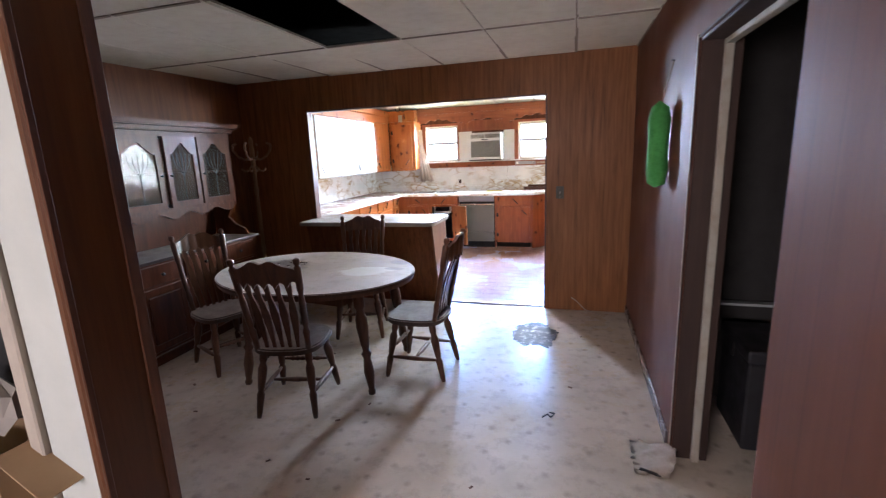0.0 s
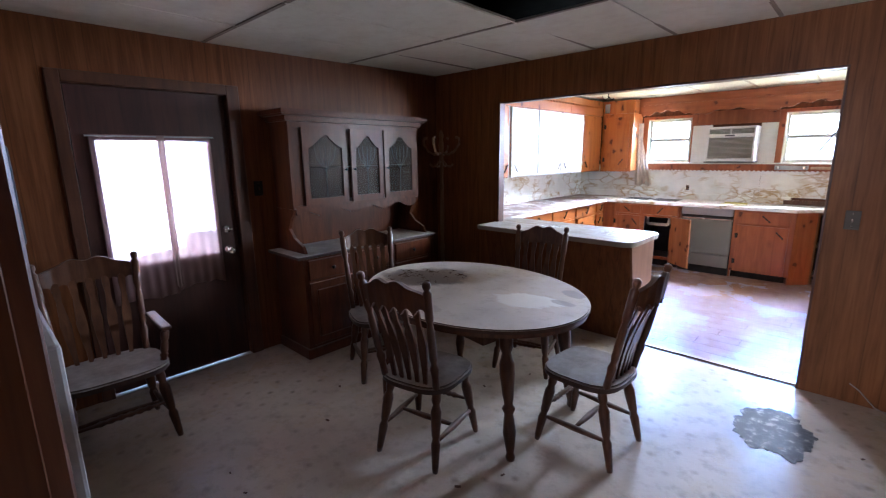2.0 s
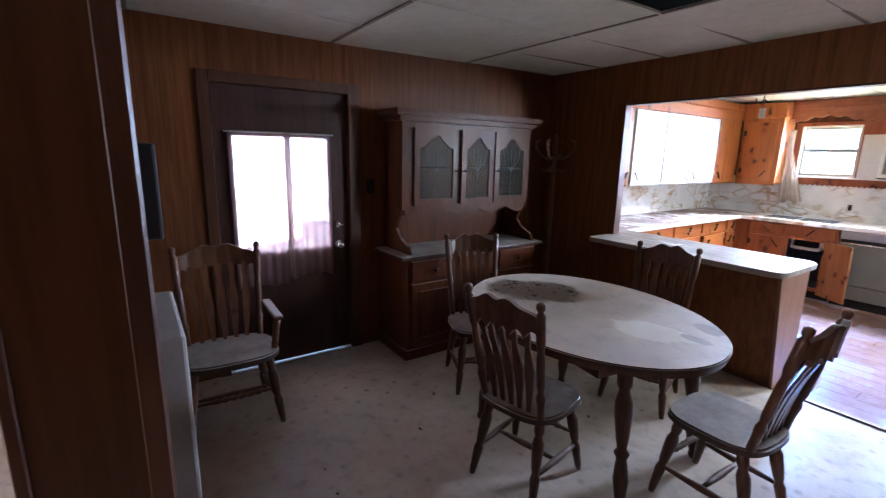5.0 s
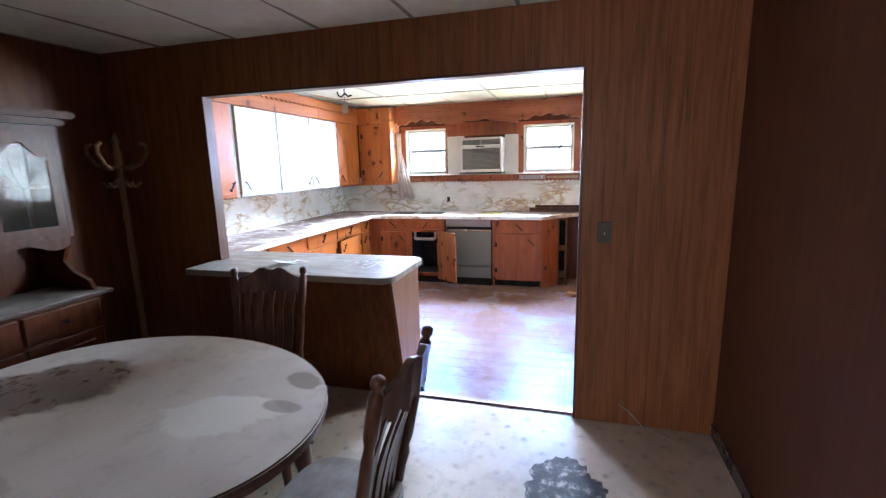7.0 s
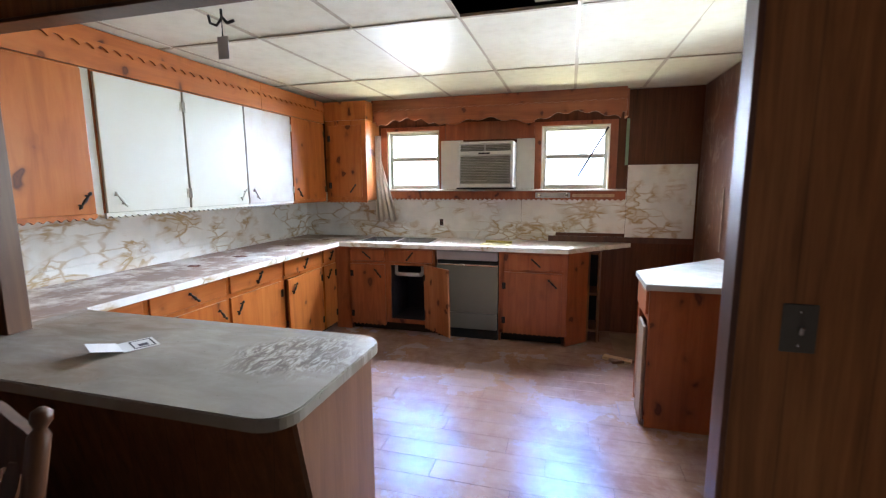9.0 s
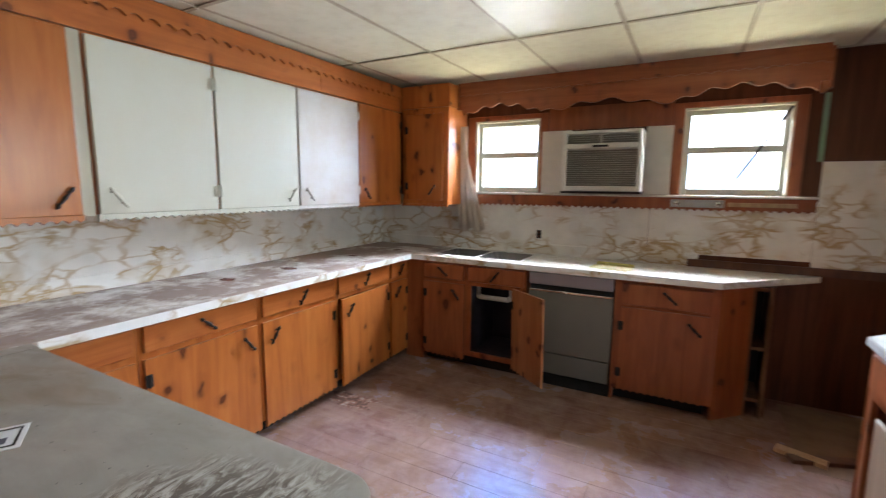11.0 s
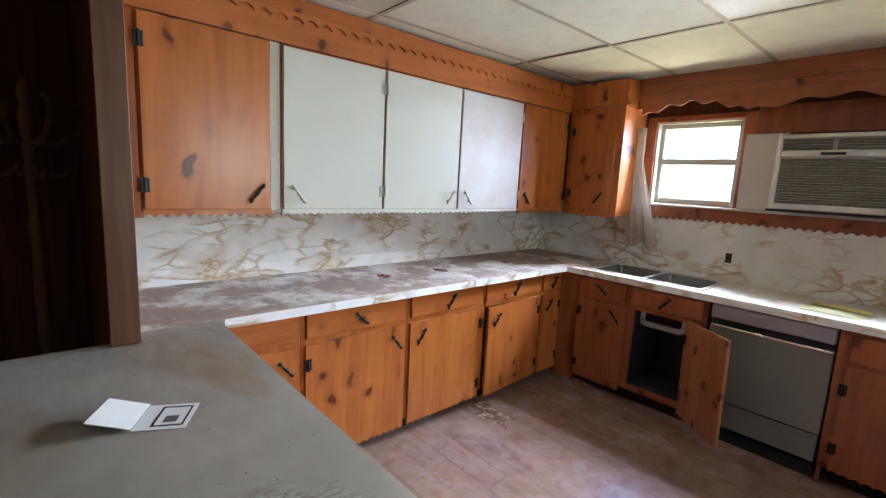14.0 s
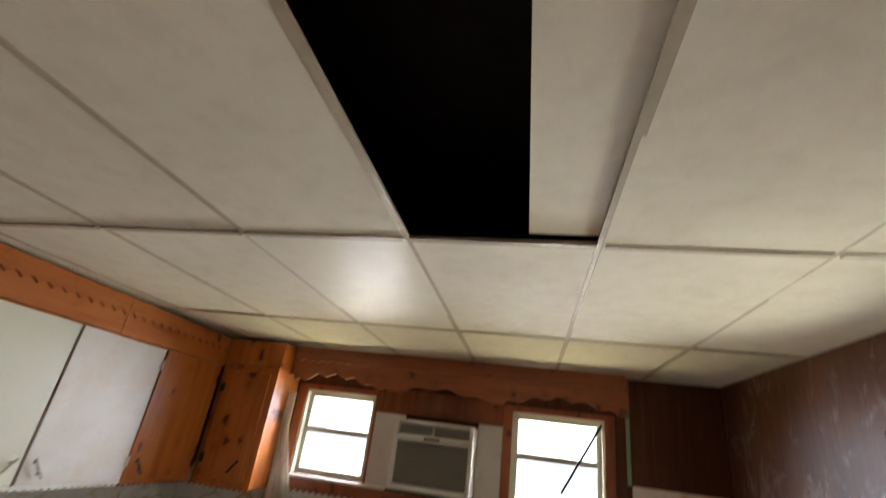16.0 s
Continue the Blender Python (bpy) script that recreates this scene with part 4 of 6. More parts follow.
def wall_unit(y0, y1, mat, label, pull_left, wood_pull=False, hinges=False):
    w = y1 - y0 - 0.002
    u = thing("wall_cabinet", label, "cabinet", "kitchen wall cabinets", pose(XU, y0 + 0.001, 0, 0, 0, 90))
    for nm, sp in (("bottom_panel", (0, w, 0.0205, 0.465, 1.352, 1.37)), ("side_panel", (0, 0.018, 0.0205, 0.465, 1.3705, 2.10)), ("side_panel", (w - 0.018, w, 0.0205, 0.465, 1.3705, 2.10)), ("back_panel", (0.0185, w - 0.0185, 0.455, 0.465, 1.3705, 2.10)),
                   ("stile", (0, 0.03, 0, 0.02, 1.345, 2.115)), ("stile", (w - 0.03, w, 0, 0.02, 1.345, 2.115)), ("rail", (0.0305, w - 0.0305, 0, 0.02, 1.345, 1.37)), ("rail", (0.0305, w - 0.0305, 0, 0.02, 2.09, 2.115))):
        part(nm, boxes(sp), PINE, u)
    d = leaf("door", 0.006, w - 0.006, 1.345, 2.105, mat, u, 0, "left")
    pull(0.07 if pull_left else w - 0.08, 0.075, -0.018, -38 if pull_left else 38, d, mat=None if mat is PINE else mat)
    if hinges:
        for z in (0.10, 0.66):
            hinge(0.004 if not pull_left else w - 0.016, z, -0.018, d, None if mat is PINE else mat)
    part("scalloped_edge", wavy(0, w, 1.345, 1.312, 0.014, 0.042, 0.016, "x", -0.014, "scallop"), PINE if mat is PINE else mat, u)
    return u


wall_unit(4.628, 5.15, PINE, "orange knotty pine wall cabinet with a large dark knot", False, hinges=True)
wall_unit(5.20, 5.785, WHITE_DOOR, "wall cabinet with an off-white painted door", True, hinges=True)
wall_unit(5.785, 6.37, WHITE_DOOR, "wall cabinet with an off-white painted door", False, hinges=True)
wall_unit(6.37, 6.99, GREY_DOOR, "wall cabinet with a grimy whitewashed door", True, hinges=True)
wall_unit(6.99, 7.575, PINE, "orange knotty pine wall cabinet near the corner", True, hinges=True)
trim("cabinet_filler", boxes((XU - 0.02, XU - 0.002, 5.152, 5.198, 1.34, 2.115)), WHITE_DOOR, "white filler strip between the wall cabinets")
trim("cabinet_stile", boxes((XU - 0.02, XU - 0.004, YK + 0.002, 4.626, 1.31, 2.115)), PINE, "pine strip beside the wall cabinets")
trim("soffit_board", boxes((XU - 0.002, XU + 0.016, YK + 0.002, 6.60, 2.117, ZK - 0.004), (XU - 0.002, XU + 0.016, 6.603, 7.60, 2.117, ZK - 0.004)), PINE_H, "orange knotty pine board above the wall cabinets")
trim("soffit_scallop", wavy(YK + 0.002, 7.60, 2.262, 2.222, 0.022, 0.075, 0.014, "y", XU + 0.0165, "scallop"), PINE_H, "scalloped pine strip above the wall cabinets")
corner = thing("corner_wall_cabinet", "orange knotty pine corner cabinet reaching the ceiling", "cabinet", "kitchen wall cabinets")
part("body", boxes((XU + 0.02, -2.45, 7.60, YB - 0.01, 1.325, ZK - 0.005)), PINE, corner)
cd = leaf("door", 0, 0.36, 1.36, 2.09, PINE, corner)
cd.matrix_local = pose(-2.86, 7.598, 1.36)
pull(0.27, 0.09, -0.018, 38, cd)
hinge(0.0, 0.60, -0.018, cd)
hinge(0.0, 0.12, -0.018, cd)
part("cap_moulding", boxes((XU + 0.02, -2.435, 7.582, YB - 0.012, 2.14, ZK - 0.006), bevel=0.006, segments=2), PINE, corner)
part("scalloped_edge", wavy(XU + 0.02, -2.45, 1.325, 1.30, 0.012, 0.045, 0.014, "x", 7.59, "scallop"), PINE, corner)

# windows
def window(name, x0, x1):
    u = tagged(thing(name, "small single-hung window with a white metal frame", "window"), kind="structure")
    y, f = YB + 0.055, 0.045
    part("window_frame", boxes((x0, x0 + f, y, y + 0.05, WZ0, WZ1), (x1 - f, x1, y, y + 0.05, WZ0, WZ1), (x0 + f, x1 - f, y, y + 0.05, WZ0, WZ0 + f), (x0 + f, x1 - f, y, y + 0.05, WZ1 - f, WZ1), bevel=0.003), WHITE_DOOR, u)
    zm = (WZ0 + WZ1) / 2 - 0.01
    part("meeting_rail", boxes((x0 + f, x1 - f, y - 0.008, y + 0.03, zm, zm + 0.046), bevel=0.003), WHITE_DOOR, u)
    for a, c in ((WZ0 + f, zm), (zm + 0.046, WZ1 - f)):
        p = part("pane", boxes((x0 + f, x1 - f, y + 0.018, y + 0.021, a, c)), GLASS, u)
        p.visible_shadow = False
    part("lining", boxes((x0, x0 + 0.012, YB, y - 0.001, WZ0, WZ1), (x1 - 0.012, x1, YB, y - 0.001, WZ0, WZ1), (x0 + 0.012, x1 - 0.012, YB, y - 0.001, WZ1 - 0.012, WZ1)), WHITE_DOOR, u)
    part("casing", boxes((x0 - 0.07, x0, YB - 0.016, YB, WZ0, WZ1 + 0.04), (x1, x1 + 0.07, YB - 0.016, YB, WZ0, WZ1 + 0.04), (x0, x1, YB - 0.016, YB, WZ1, WZ1 + 0.04), bevel=0.003), PINE_SHADED, u, "knotty pine casing")
    return u


window("window_1", WX0, WX1)
window("window_2", WX2, WX3)
east = tagged(thing("window_3", "side window of the kitchen with white bars", "window"), kind="structure")
part("window_frame", boxes((XR + 0.06, XR + 0.10, EY0, EY0 + 0.03, EZ0, EZ1), (XR + 0.06, XR + 0.10, EY1 - 0.03, EY1, EZ0, EZ1), (XR + 0.06, XR + 0.10, EY0 + 0.03, EY1 - 0.03, EZ0, EZ0 + 0.03), (XR + 0.06, XR + 0.10, EY0 + 0.03, EY1 - 0.03, EZ1 - 0.03, EZ1),
     (XR + 0.06, XR + 0.09, EY0 + 0.03, EY1 - 0.03, 1.56, 1.59), (XR + 0.065, XR + 0.085, 6.105, 6.125, EZ0 + 0.03, 1.56), (XR + 0.065, XR + 0.085, 6.105, 6.125, 1.59, EZ1 - 0.03)), WHITE_DOOR, east)
trim("window_shelf", boxes((-2.45, 0.09, YB - 0.055, YB + 0.05, 1.415, 1.433), bevel=0.004), plain("worn_white_sill", (0.62, 0.60, 0.55), 0.5, 0, 0.4), "worn white sill running under both windows", "sill")
trim("window_apron", wavy(-2.45, 0.09, 1.413, 1.318, 0.016, 0.05, 0.016, "x", YB - 0.03, "scallop"), PINE_SHADED, "scalloped pine board under the sill, shaded by colour")
trim("wall_boards_window", boxes((WX1 + 0.072, WX2 - 0.072, YB - 0.006, YB - 0.001, 1.94, 2.12)), PINE_SHADED, "pine board above the air conditioner, shaded by colour")


# valance over the windows
VY = 7.755
def valance():
    bm, rows = bmesh.new(), []
    x0, x1, k = -2.448, 0.045, 220
    def wave(x):
        w, z = 0.0, 2.13
        for a, c, arch in ((-2.40, -1.72, 1), (-1.72, -0.78, -1), (-0.78, 0.0, 1)):
            if a <= x <= c:
                f = (x - a) / (c - a)
                z = (2.075 + 0.075 * math.sin(math.pi * f) + 0.013 * math.sin(2 * math.pi * f * 4.5)) if arch > 0 else (2.085 - 0.012 + 0.05 * (0.5 - 0.5 * math.cos(2 * math.pi * f)) + 0.013 * math.sin(2 * math.pi * f * 4.0))
        return z
    for i in range(k + 1):
        x = x0 + (x1 - x0) * i / k
        z = wave(x)
        rows.append([bm.verts.new(c) for c in ((x, VY, z), (x, VY, ZK + 0.014), (x, VY + 0.019, ZK + 0.014), (x, VY + 0.019, z))])
    for p, q in zip(rows, rows[1:]):
        for i in range(4):
            j = (i + 1) % 4
            bm.faces.new((p[i], p[j], q[j], q[i]))
    bm.faces.new(rows[0])
    bm.faces.new(rows[-1][::-1])
    bmesh.ops.recalc_face_normals(bm, faces=bm.faces[:])
    return bm


# crosswise grain of the pine that has its shade coloured in
PINE_SHADED_H = wood("shaded_knotty_pine_crosswise", (0.185, 0.049, 0.015), (0.29, 0.083, 0.027), (0.37, 0.122, 0.044), (0.8, 0.8, 9), 0.36, 0.5)
val = thing("window_valance", "knotty pine valance with a wavy lower edge, shaded by colour", "valance")
part("board", valance(), PINE_SHADED_H, val)
part("scalloped_strip", wavy(-2.448, 0.045, 2.262, 2.232, 0.014, 0.075, 0.010, "x", VY - 0.0105, "scallop"), PINE_SHADED_H, val)
part("end_board", boxes((0.046, 0.064, VY + 0.002, YB - 0.002, 2.09, ZK - 0.004)), PINE_SHADED_H, val)
trim("green_strip", boxes((0.072, 0.098, YB - 0.02, YB - 0.003, 1.66, 2.09), bevel=0.002), plain("faded_green_paint", (0.20, 0.33, 0.22), 0.6), "faded green strip of wood beside the window")

# air conditioner between the windows
ac = thing("air_conditioner", "old white window air conditioner with a louvred grille", "air conditioner")
ACW = plain("yellowed_white_plastic", (0.66, 0.65, 0.60), 0.4, 0, 0.2)
for nm, sp in (("side_case", (-1.505, -1.478, 7.66, YB - 0.003, 1.455, 1.895)), ("side_case", (-0.982, -0.955, 7.66, YB - 0.003, 1.455, 1.895)), ("top_case", (-1.4775, -0.9825, 7.66, YB - 0.003, 1.872, 1.895)),
               ("bottom_case", (-1.4775, -0.9825, 7.66, YB - 0.003, 1.455, 1.49)), ("inner_case", (-1.4775, -0.9825, 7.72, YB - 0.003, 1.4905, 1.8715)), ("front_bar", (-1.4775, -0.9825, 7.655, 7.68, 1.765, 1.80))):
    part(nm, boxes(sp, bevel=0.004), ACW, ac)
for k in range(17):
    z = 1.50 + k * 0.0155
    part("louvre", turn_up(boxes((-1.476, -0.984, -0.008, 0.008, -0.002, 0.002)), Matrix.Translation((0, 7.678, z)) @ Matrix.Rotation(radians(-35), 4, "X")), plain("tan_plastic", (0.25, 0.23, 0.19), 0.5) if k == 0 else bpy.data.materials["tan_plastic"], ac)
for a, c in ((-1.476, -1.245), (-1.225, -0.984)):
    for k in range(4):
        z = 1.812 + k * 0.015
        part("vent_blade", turn_up(boxes((a, c, -0.008, 0.008, -0.0015, 0.0015)), Matrix.Translation((0, 7.685, z)) @ Matrix.Rotation(radians(-30), 4, "X")), bpy.data.materials["tan_plastic"], ac)
part("badge", boxes((-1.29, -1.18, 7.651, 7.655, 1.774, 1.789)), IRON, ac)
part("drip_edge", boxes((-1.51, -0.95, 7.65, YB - 0.004, 1.44, 1.453)), IRON, ac)
for a, c in ((-1.765 + 0.02, -1.507), (-0.953, -0.775)):
    lone("filler_panel", boxes((a, c, YB - 0.03, YB - 0.018, 1.435, 1.935), bevel=0.002), ACW, "white filler panel beside the air conditioner", "panel", "panels beside the air conditioner")

# rag, strips and sockets round the windows
RAG = plain("grubby_cotton", (0.74, 0.66, 0.58), 0.9, 0, 0.4, 12)
lone("curtain_rag", cloth(-2.46, -2.20, 1.12, 2.0, YB - 0.13, 4, 0.022, "x", 0.05, True, 7), RAG, "grubby torn curtain rag hanging beside the window", "curtain")
rod = lone("leaning_rod", tube([(-0.36, 7.985, 1.55), (-0.09, 7.93, 2.02)], 0.009), IRON, "thin dark rod leaning across the window", "rod")
tag = thing("wall_fixture", "small metal bracket with two knobs under the window", "bracket")
part("plate", boxes((-0.76, -0.42, YB - 0.042, YB - 0.0305, 1.345, 1.40), bevel=0.003), plain("dull_metal_plate", (0.42, 0.41, 0.38), 0.4, 0.5), tag)
for x in (-0.72, -0.46):
    part("knob", smooth(lathe([(0.022, 0), (0.022, 0.012), (0.012, 0.03)], 12, None, Matrix.Translation((x, YB - 0.042, 1.372)) @ Matrix.Rotation(radians(90), 4, "X"))), CHROME, tag)
lone("wooden_strip", boxes((-0.40, -0.01, YB - 0.042, YB - 0.0305, 1.355, 1.385), bevel=0.003), PALE_TRIM, "pale wooden strip fixed under the window", "strip")


def socket(name, x, y, z, face, label):
    u = thing(name, label, "socket")
    if face == "y":
        part("plate", boxes((x - 0.02, x + 0.02, y - 0.005, y, z - 0.035, z + 0.035), bevel=0.002), bpy.data.materials["black_iron"], u)
        for s in (-0.017, 0.017):
            part("outlet", boxes((x - 0.012, x + 0.012, y - 0.009, y - 0.005, z + s - 0.011, z + s + 0.011), bevel=0.002), TRIM, u)
    return u


socket("wall_socket", -1.75, YB - 0.0085, 1.08, "y", "dark double wall socket in the backsplash")
notice = thing("paper_notice", "yellowed paper lying on the worktop", "paper", m=pose(-1.10, 7.56, 0.9135, 0, 0, -6))
part("sheet", boxes((-0.13, 0.13, -0.10, 0.08, 0, 0.002)), plain("yellowed_paper", (0.70, 0.63, 0.30), 0.8), notice)
part("rolled_edge", smooth(tube([(-0.12, 0.09, 0.012), (0.14, 0.085, 0.012)], 0.011, 10)), plain("yellow_paper", (0.66, 0.58, 0.18), 0.7), notice, "rolled yellow edge")
part("cover_sheet", boxes((-0.10, 0.15, -0.08, 0.05, 0.0022, 0.004)), plain("cream_paper", (0.78, 0.74, 0.50), 0.8), notice)

# peninsula
PY0, PY1, PXW, PXE = 4.18, 4.84, -2.56, -1.10


def rounded(x0, x1, y0, y1, r, corners, n=8):
    """A rectangle's outline with some corners rounded: corners in the order sw, se, ne, nw."""
    pts = []
    for (cx, cy, a0, rr) in ((x0, y0, 180, corners[0]), (x1, y0, 270, corners[1]), (x1, y1, 0, corners[2]), (x0, y1, 90, corners[3])):
        rr = rr * r
        ox, oy = cx + (rr if cx == x0 else -rr), cy + (rr if cy == y0 else -rr)
        if rr == 0:
            pts.append((cx, cy))
            continue
        for k in range(n + 1):
            a = radians(a0 + 90 * k / n)
            pts.append((ox + rr * math.cos(a), oy + rr * math.sin(a)))
    return pts


pen = thing("peninsula", "kitchen peninsula with a brown panelled front", "counter")
bm = bmesh.new()
prof = [(4.32, 0.868), (4.50, 0.0), (4.79, 0.0), (4.79, 0.868)]
ends = []
for x in (-2.60, -1.165):
    ends.append([bm.verts.new((x, y, z)) for y, z in prof])
bm.faces.new(ends[0][::-1])
bm.faces.new(ends[1])
for k in range(4):
    j = (k + 1) % 4
    bm.faces.new((ends[0][k], ends[0][j], ends[1][j], ends[1][k]))
bmesh.ops.recalc_face_normals(bm, faces=bm.faces[:])
part("body", bm, PANEL, pen)
bm = bmesh.new()
ends = []
for x in (-1.1645, -1.146):
    ends.append([bm.verts.new((x, y, z)) for y, z in [(4.30, 0.868), (4.49, 0.0), (4.80, 0.0), (4.80, 0.868)]])
bm.faces.new(ends[0][::-1])
bm.faces.new(ends[1])
for k in range(4):
    j = (k + 1) % 4
    bm.faces.new((ends[0][k], ends[0][j], ends[1][j], ends[1][k]))
bmesh.ops.recalc_face_normals(bm, faces=bm.faces[:])
part("end_panel", bm, wood("brown_veneer", (0.13, 0.055, 0.025), (0.20, 0.09, 0.045), (0.26, 0.125, 0.065), (14, 14, 0.9), 0.4), pen, "brown veneered end panel")


def spot(n, l, v, d, place, size, stretch, turn, edge):
    """1 round a place on a top, fading to 0 over an edge that a noise frays."""
    mp = n.new("ShaderNodeMapping")
    mp.vector_type = "TEXTURE"
    mp.inputs["Location"].default_value = place
    mp.inputs["Rotation"].default_value = (0, 0, turn)
    mp.inputs["Scale"].default_value = (size * stretch, size, 1)
    l.new(v, mp.inputs["Vector"])
    far = n.new("ShaderNodeVectorMath")
    far.operation = "LENGTH"
    l.new(mp.outputs[0], far.inputs[0])
    sub = n.new("ShaderNodeMath")
    sub.operation = "MULTIPLY_ADD"
    l.new(d, sub.inputs[0])
    sub.inputs[1].default_value = 1.6
    l.new(far.outputs["Value"], sub.inputs[2])
    half = n.new("ShaderNodeMapRange")
    l.new(sub.outputs[0], half.inputs[0])
    half.inputs[1].default_value, half.inputs[2].default_value = 1.65 + edge, 1.65 - edge
    return half.outputs[0]


def dusty_top():
    m, n, l, b = material("dusty_white_laminate", 0.4)
    v = coords(n, l)
    base = ramp(n, l, noise_tex(n, l, v, 5, 5), [(0.3, (0.25, 0.22, 0.175)), (0.7, (0.32, 0.285, 0.235))])
    d = noise_tex(n, l, coords(n, l, (0.7, 1.8, 1), (0, 0, -0.35)), 6.5, 7, 0.66, 0.5)
    c = base
    for x, y, size, stretch, turn in ((-2.34, 4.66, 0.16, 2.2, 0.45), (-2.02, 4.25, 0.10, 2.6, 0.1), (-2.05, 4.72, 0.07, 2.5, 0.3)):
        c = mix(n, l, mix(n, l, 1.0, spot(n, l, v, d, (x, y, 0.912), size, stretch, turn, 0.10), grey(0.48), "MULTIPLY"), c, (0.235, 0.165, 0.105))
    # thick dark smears towards the free end
    vo = noise_tex(n, l, coords(n, l, (34, 13, 1), (0, 0, 0.75)), 1.0, 5, 0.7, 1.3)
    zone = spot(n, l, v, d, (-1.32, 4.60, 0.912), 0.19, 1.3, 0.35, 0.25)
    sm = mix(n, l, 1.0, zone, ramp(n, l, vo, [(0.49, grey(0.05)), (0.54, grey(0.95))]), "MULTIPLY")
    wiped = mix(n, l, 1.0, zone, ramp(n, l, vo, [(0.40, grey(0.75)), (0.47, grey(0))]), "MULTIPLY")
    c = mix(n, l, wiped, c, (0.56, 0.53, 0.47))
    c = mix(n, l, sm, c, (0.105, 0.072, 0.050))
    specks = noise_tex(n, l, v, 55, 2, 0.5)
    c = mix(n, l, ramp(n, l, specks, [(0.72, grey(0)), (0.75, grey(0.8))]), c, (0.10, 0.08, 0.06))
    l.new(c, b.inputs["Base Color"])
    l.new(ramp(n, l, d, [(0.4, grey(0.32)), (0.65, grey(0.7))]), b.inputs["Roughness"])
    bump(n, l, b, d, 0.06, 0.002)
    return m


bm = prism(rounded(-2.60, PXE, PY0, PY1, 0.10, (0.3, 1, 1, 0)), 0.872, 0.912, 0.004)
prism([(-2.6005, YK + 0.006), (-2.6005, PY1), (-2.6695, PY1), (-2.6695, YK + 0.006)], 0.872, 0.912, 0.0, bm)
part("top", bm, dusty_top(), pen, "pale dusty laminate top with dark smears")
trim("peninsula_shoe", boxes((-1.144, -1.128, 4.50, 4.80, 0, 0.02), bevel=0.004), plain("grey_shoe_strip", (0.30, 0.29, 0.28), 0.4), "grey strip at the foot of the peninsula")

PAPER = plain("white_paper", (0.74, 0.73, 0.70), 0.7, 0, 0.08)
card = thing("folded_card", "folded white card standing half open on the peninsula", "card", m=pose(-1.985, 4.475, 0.913, 0, 0, 62))
part("lower_leaf", boxes((-0.0005, 0.115, -0.06, 0.06, 0, 0.0012)), PAPER, card)
part("upper_leaf", turn_up(boxes((-0.095, 0, -0.06, 0.06, 0, 0.0012)), Matrix.Translation((0, 0, 0.004)) @ Matrix.Rotation(radians(14), 4, "Y")), PAPER, card)
part("printed_frame", boxes((0.035, 0.105, -0.048, -0.042, 0.0014, 0.0020), (0.035, 0.105, 0.042, 0.048, 0.0014, 0.0020), (0.035, 0.040, -0.042, 0.042, 0.0014, 0.0020), (0.100, 0.105, -0.042, 0.042, 0.0014, 0.0020)), IRON, card, "black printed frame")
part("printed_picture", boxes((0.055, 0.085, -0.03, 0.0, 0.0014, 0.0019)), plain("dark_print", (0.10, 0.09, 0.11), 0.6), card)

# cabinet by the east wall, with its cut-off corner
rc = thing("side_cabinet", "pine cabinet with a cut-off corner and a loose pale door", "cabinet")
part("south_panel", boxes((0.06, XR - 0.005, 6.11, 6.13, 0, 0.868)), PINE_SHADED, rc)
part("slanted_panel", prism([(0.06, 6.50), (0.56, 7.00), (0.546, 7.014), (0.046, 6.514)], 0.0, 0.868), PINE_SHADED, rc)
part("face_frame", boxes((0.05, 0.07, 6.11, 6.15, 0.05, 0.868), (0.05, 0.07, 6.46, 6.50, 0.05, 0.868), (0.05, 0.07, 6.15, 6.46, 0.67, 0.70), (0.05, 0.07, 6.15, 6.46, 0.05, 0.09)), PINE_SHADED, rc)
part("drawer", boxes((0.035, 0.06, 6.14, 6.47, 0.71, 0.85), bevel=0.004), PINE_SHADED, rc)
pd = part("door", boxes((0, 0.245, -0.018, 0, 0, 0.61), bevel=0.004), wood("pale_pine", (0.17, 0.105, 0.065), (0.25, 0.165, 0.11), (0.31, 0.215, 0.15), (9, 9, 0.8), 0.5, 0.35), rc, "pale bare pine door hanging loose")
pd.matrix_local = pose(0.026, 6.10, 0.03, 0, 2.0, 88)
part("top", prism([(0.02, 6.07), (XR - 0.003, 6.07), (XR - 0.003, 7.20), (0.58, 7.06), (0.02, 6.50)], 0.872, 0.908, 0.004), plain("dusty_bluish_laminate", (0.40, 0.41, 0.41), 0.4, 0, 0.6, 7, (0.24, 0.24, 0.235)), rc, "dusty bluish laminate top")
# inside closed off in black for the shade behind the loose door
part("inside_back", boxes((XR - 0.03, XR - 0.01, 6.14, 7.0, 0.0, 0.86)), BLACK, rc)
for k, (a, c) in enumerate((((-0.05, 7.12, 0.012), (0.42, 7.30, 0.012)), ((-0.10, 7.22, 0.012), (0.12, 7.14, 0.012)))):
    m, d = along(a, c)
    lone("broken_board", turn_up(boxes((-0.012, 0.012, -0.035, 0.035, 0, d), bevel=0.002), m), TRIM if k == 0 else PALE_TRIM, "broken piece of board lying on the kitchen floor", "board", "boards on the floor")
trim("dirt_patch", boxes((0.0, XR - 0.01, 7.05, 7.9, -0.006, 0.002)), plain("dirty_subfloor", (0.21, 0.13, 0.085), 0.9, 0, 0.6, 6), "bare dirty floor where the stove stood", "floor")
trim("peeling_strip", boxes((XR - 0.004, XR, 7.22, 7.25, 0.95, 1.45)), plain("torn_paper_strip", (0.30, 0.24, 0.20), 0.7, 0, 0.7, 14, (0.14, 0.07, 0.04)), "torn pale strip on the east wall", "trim")

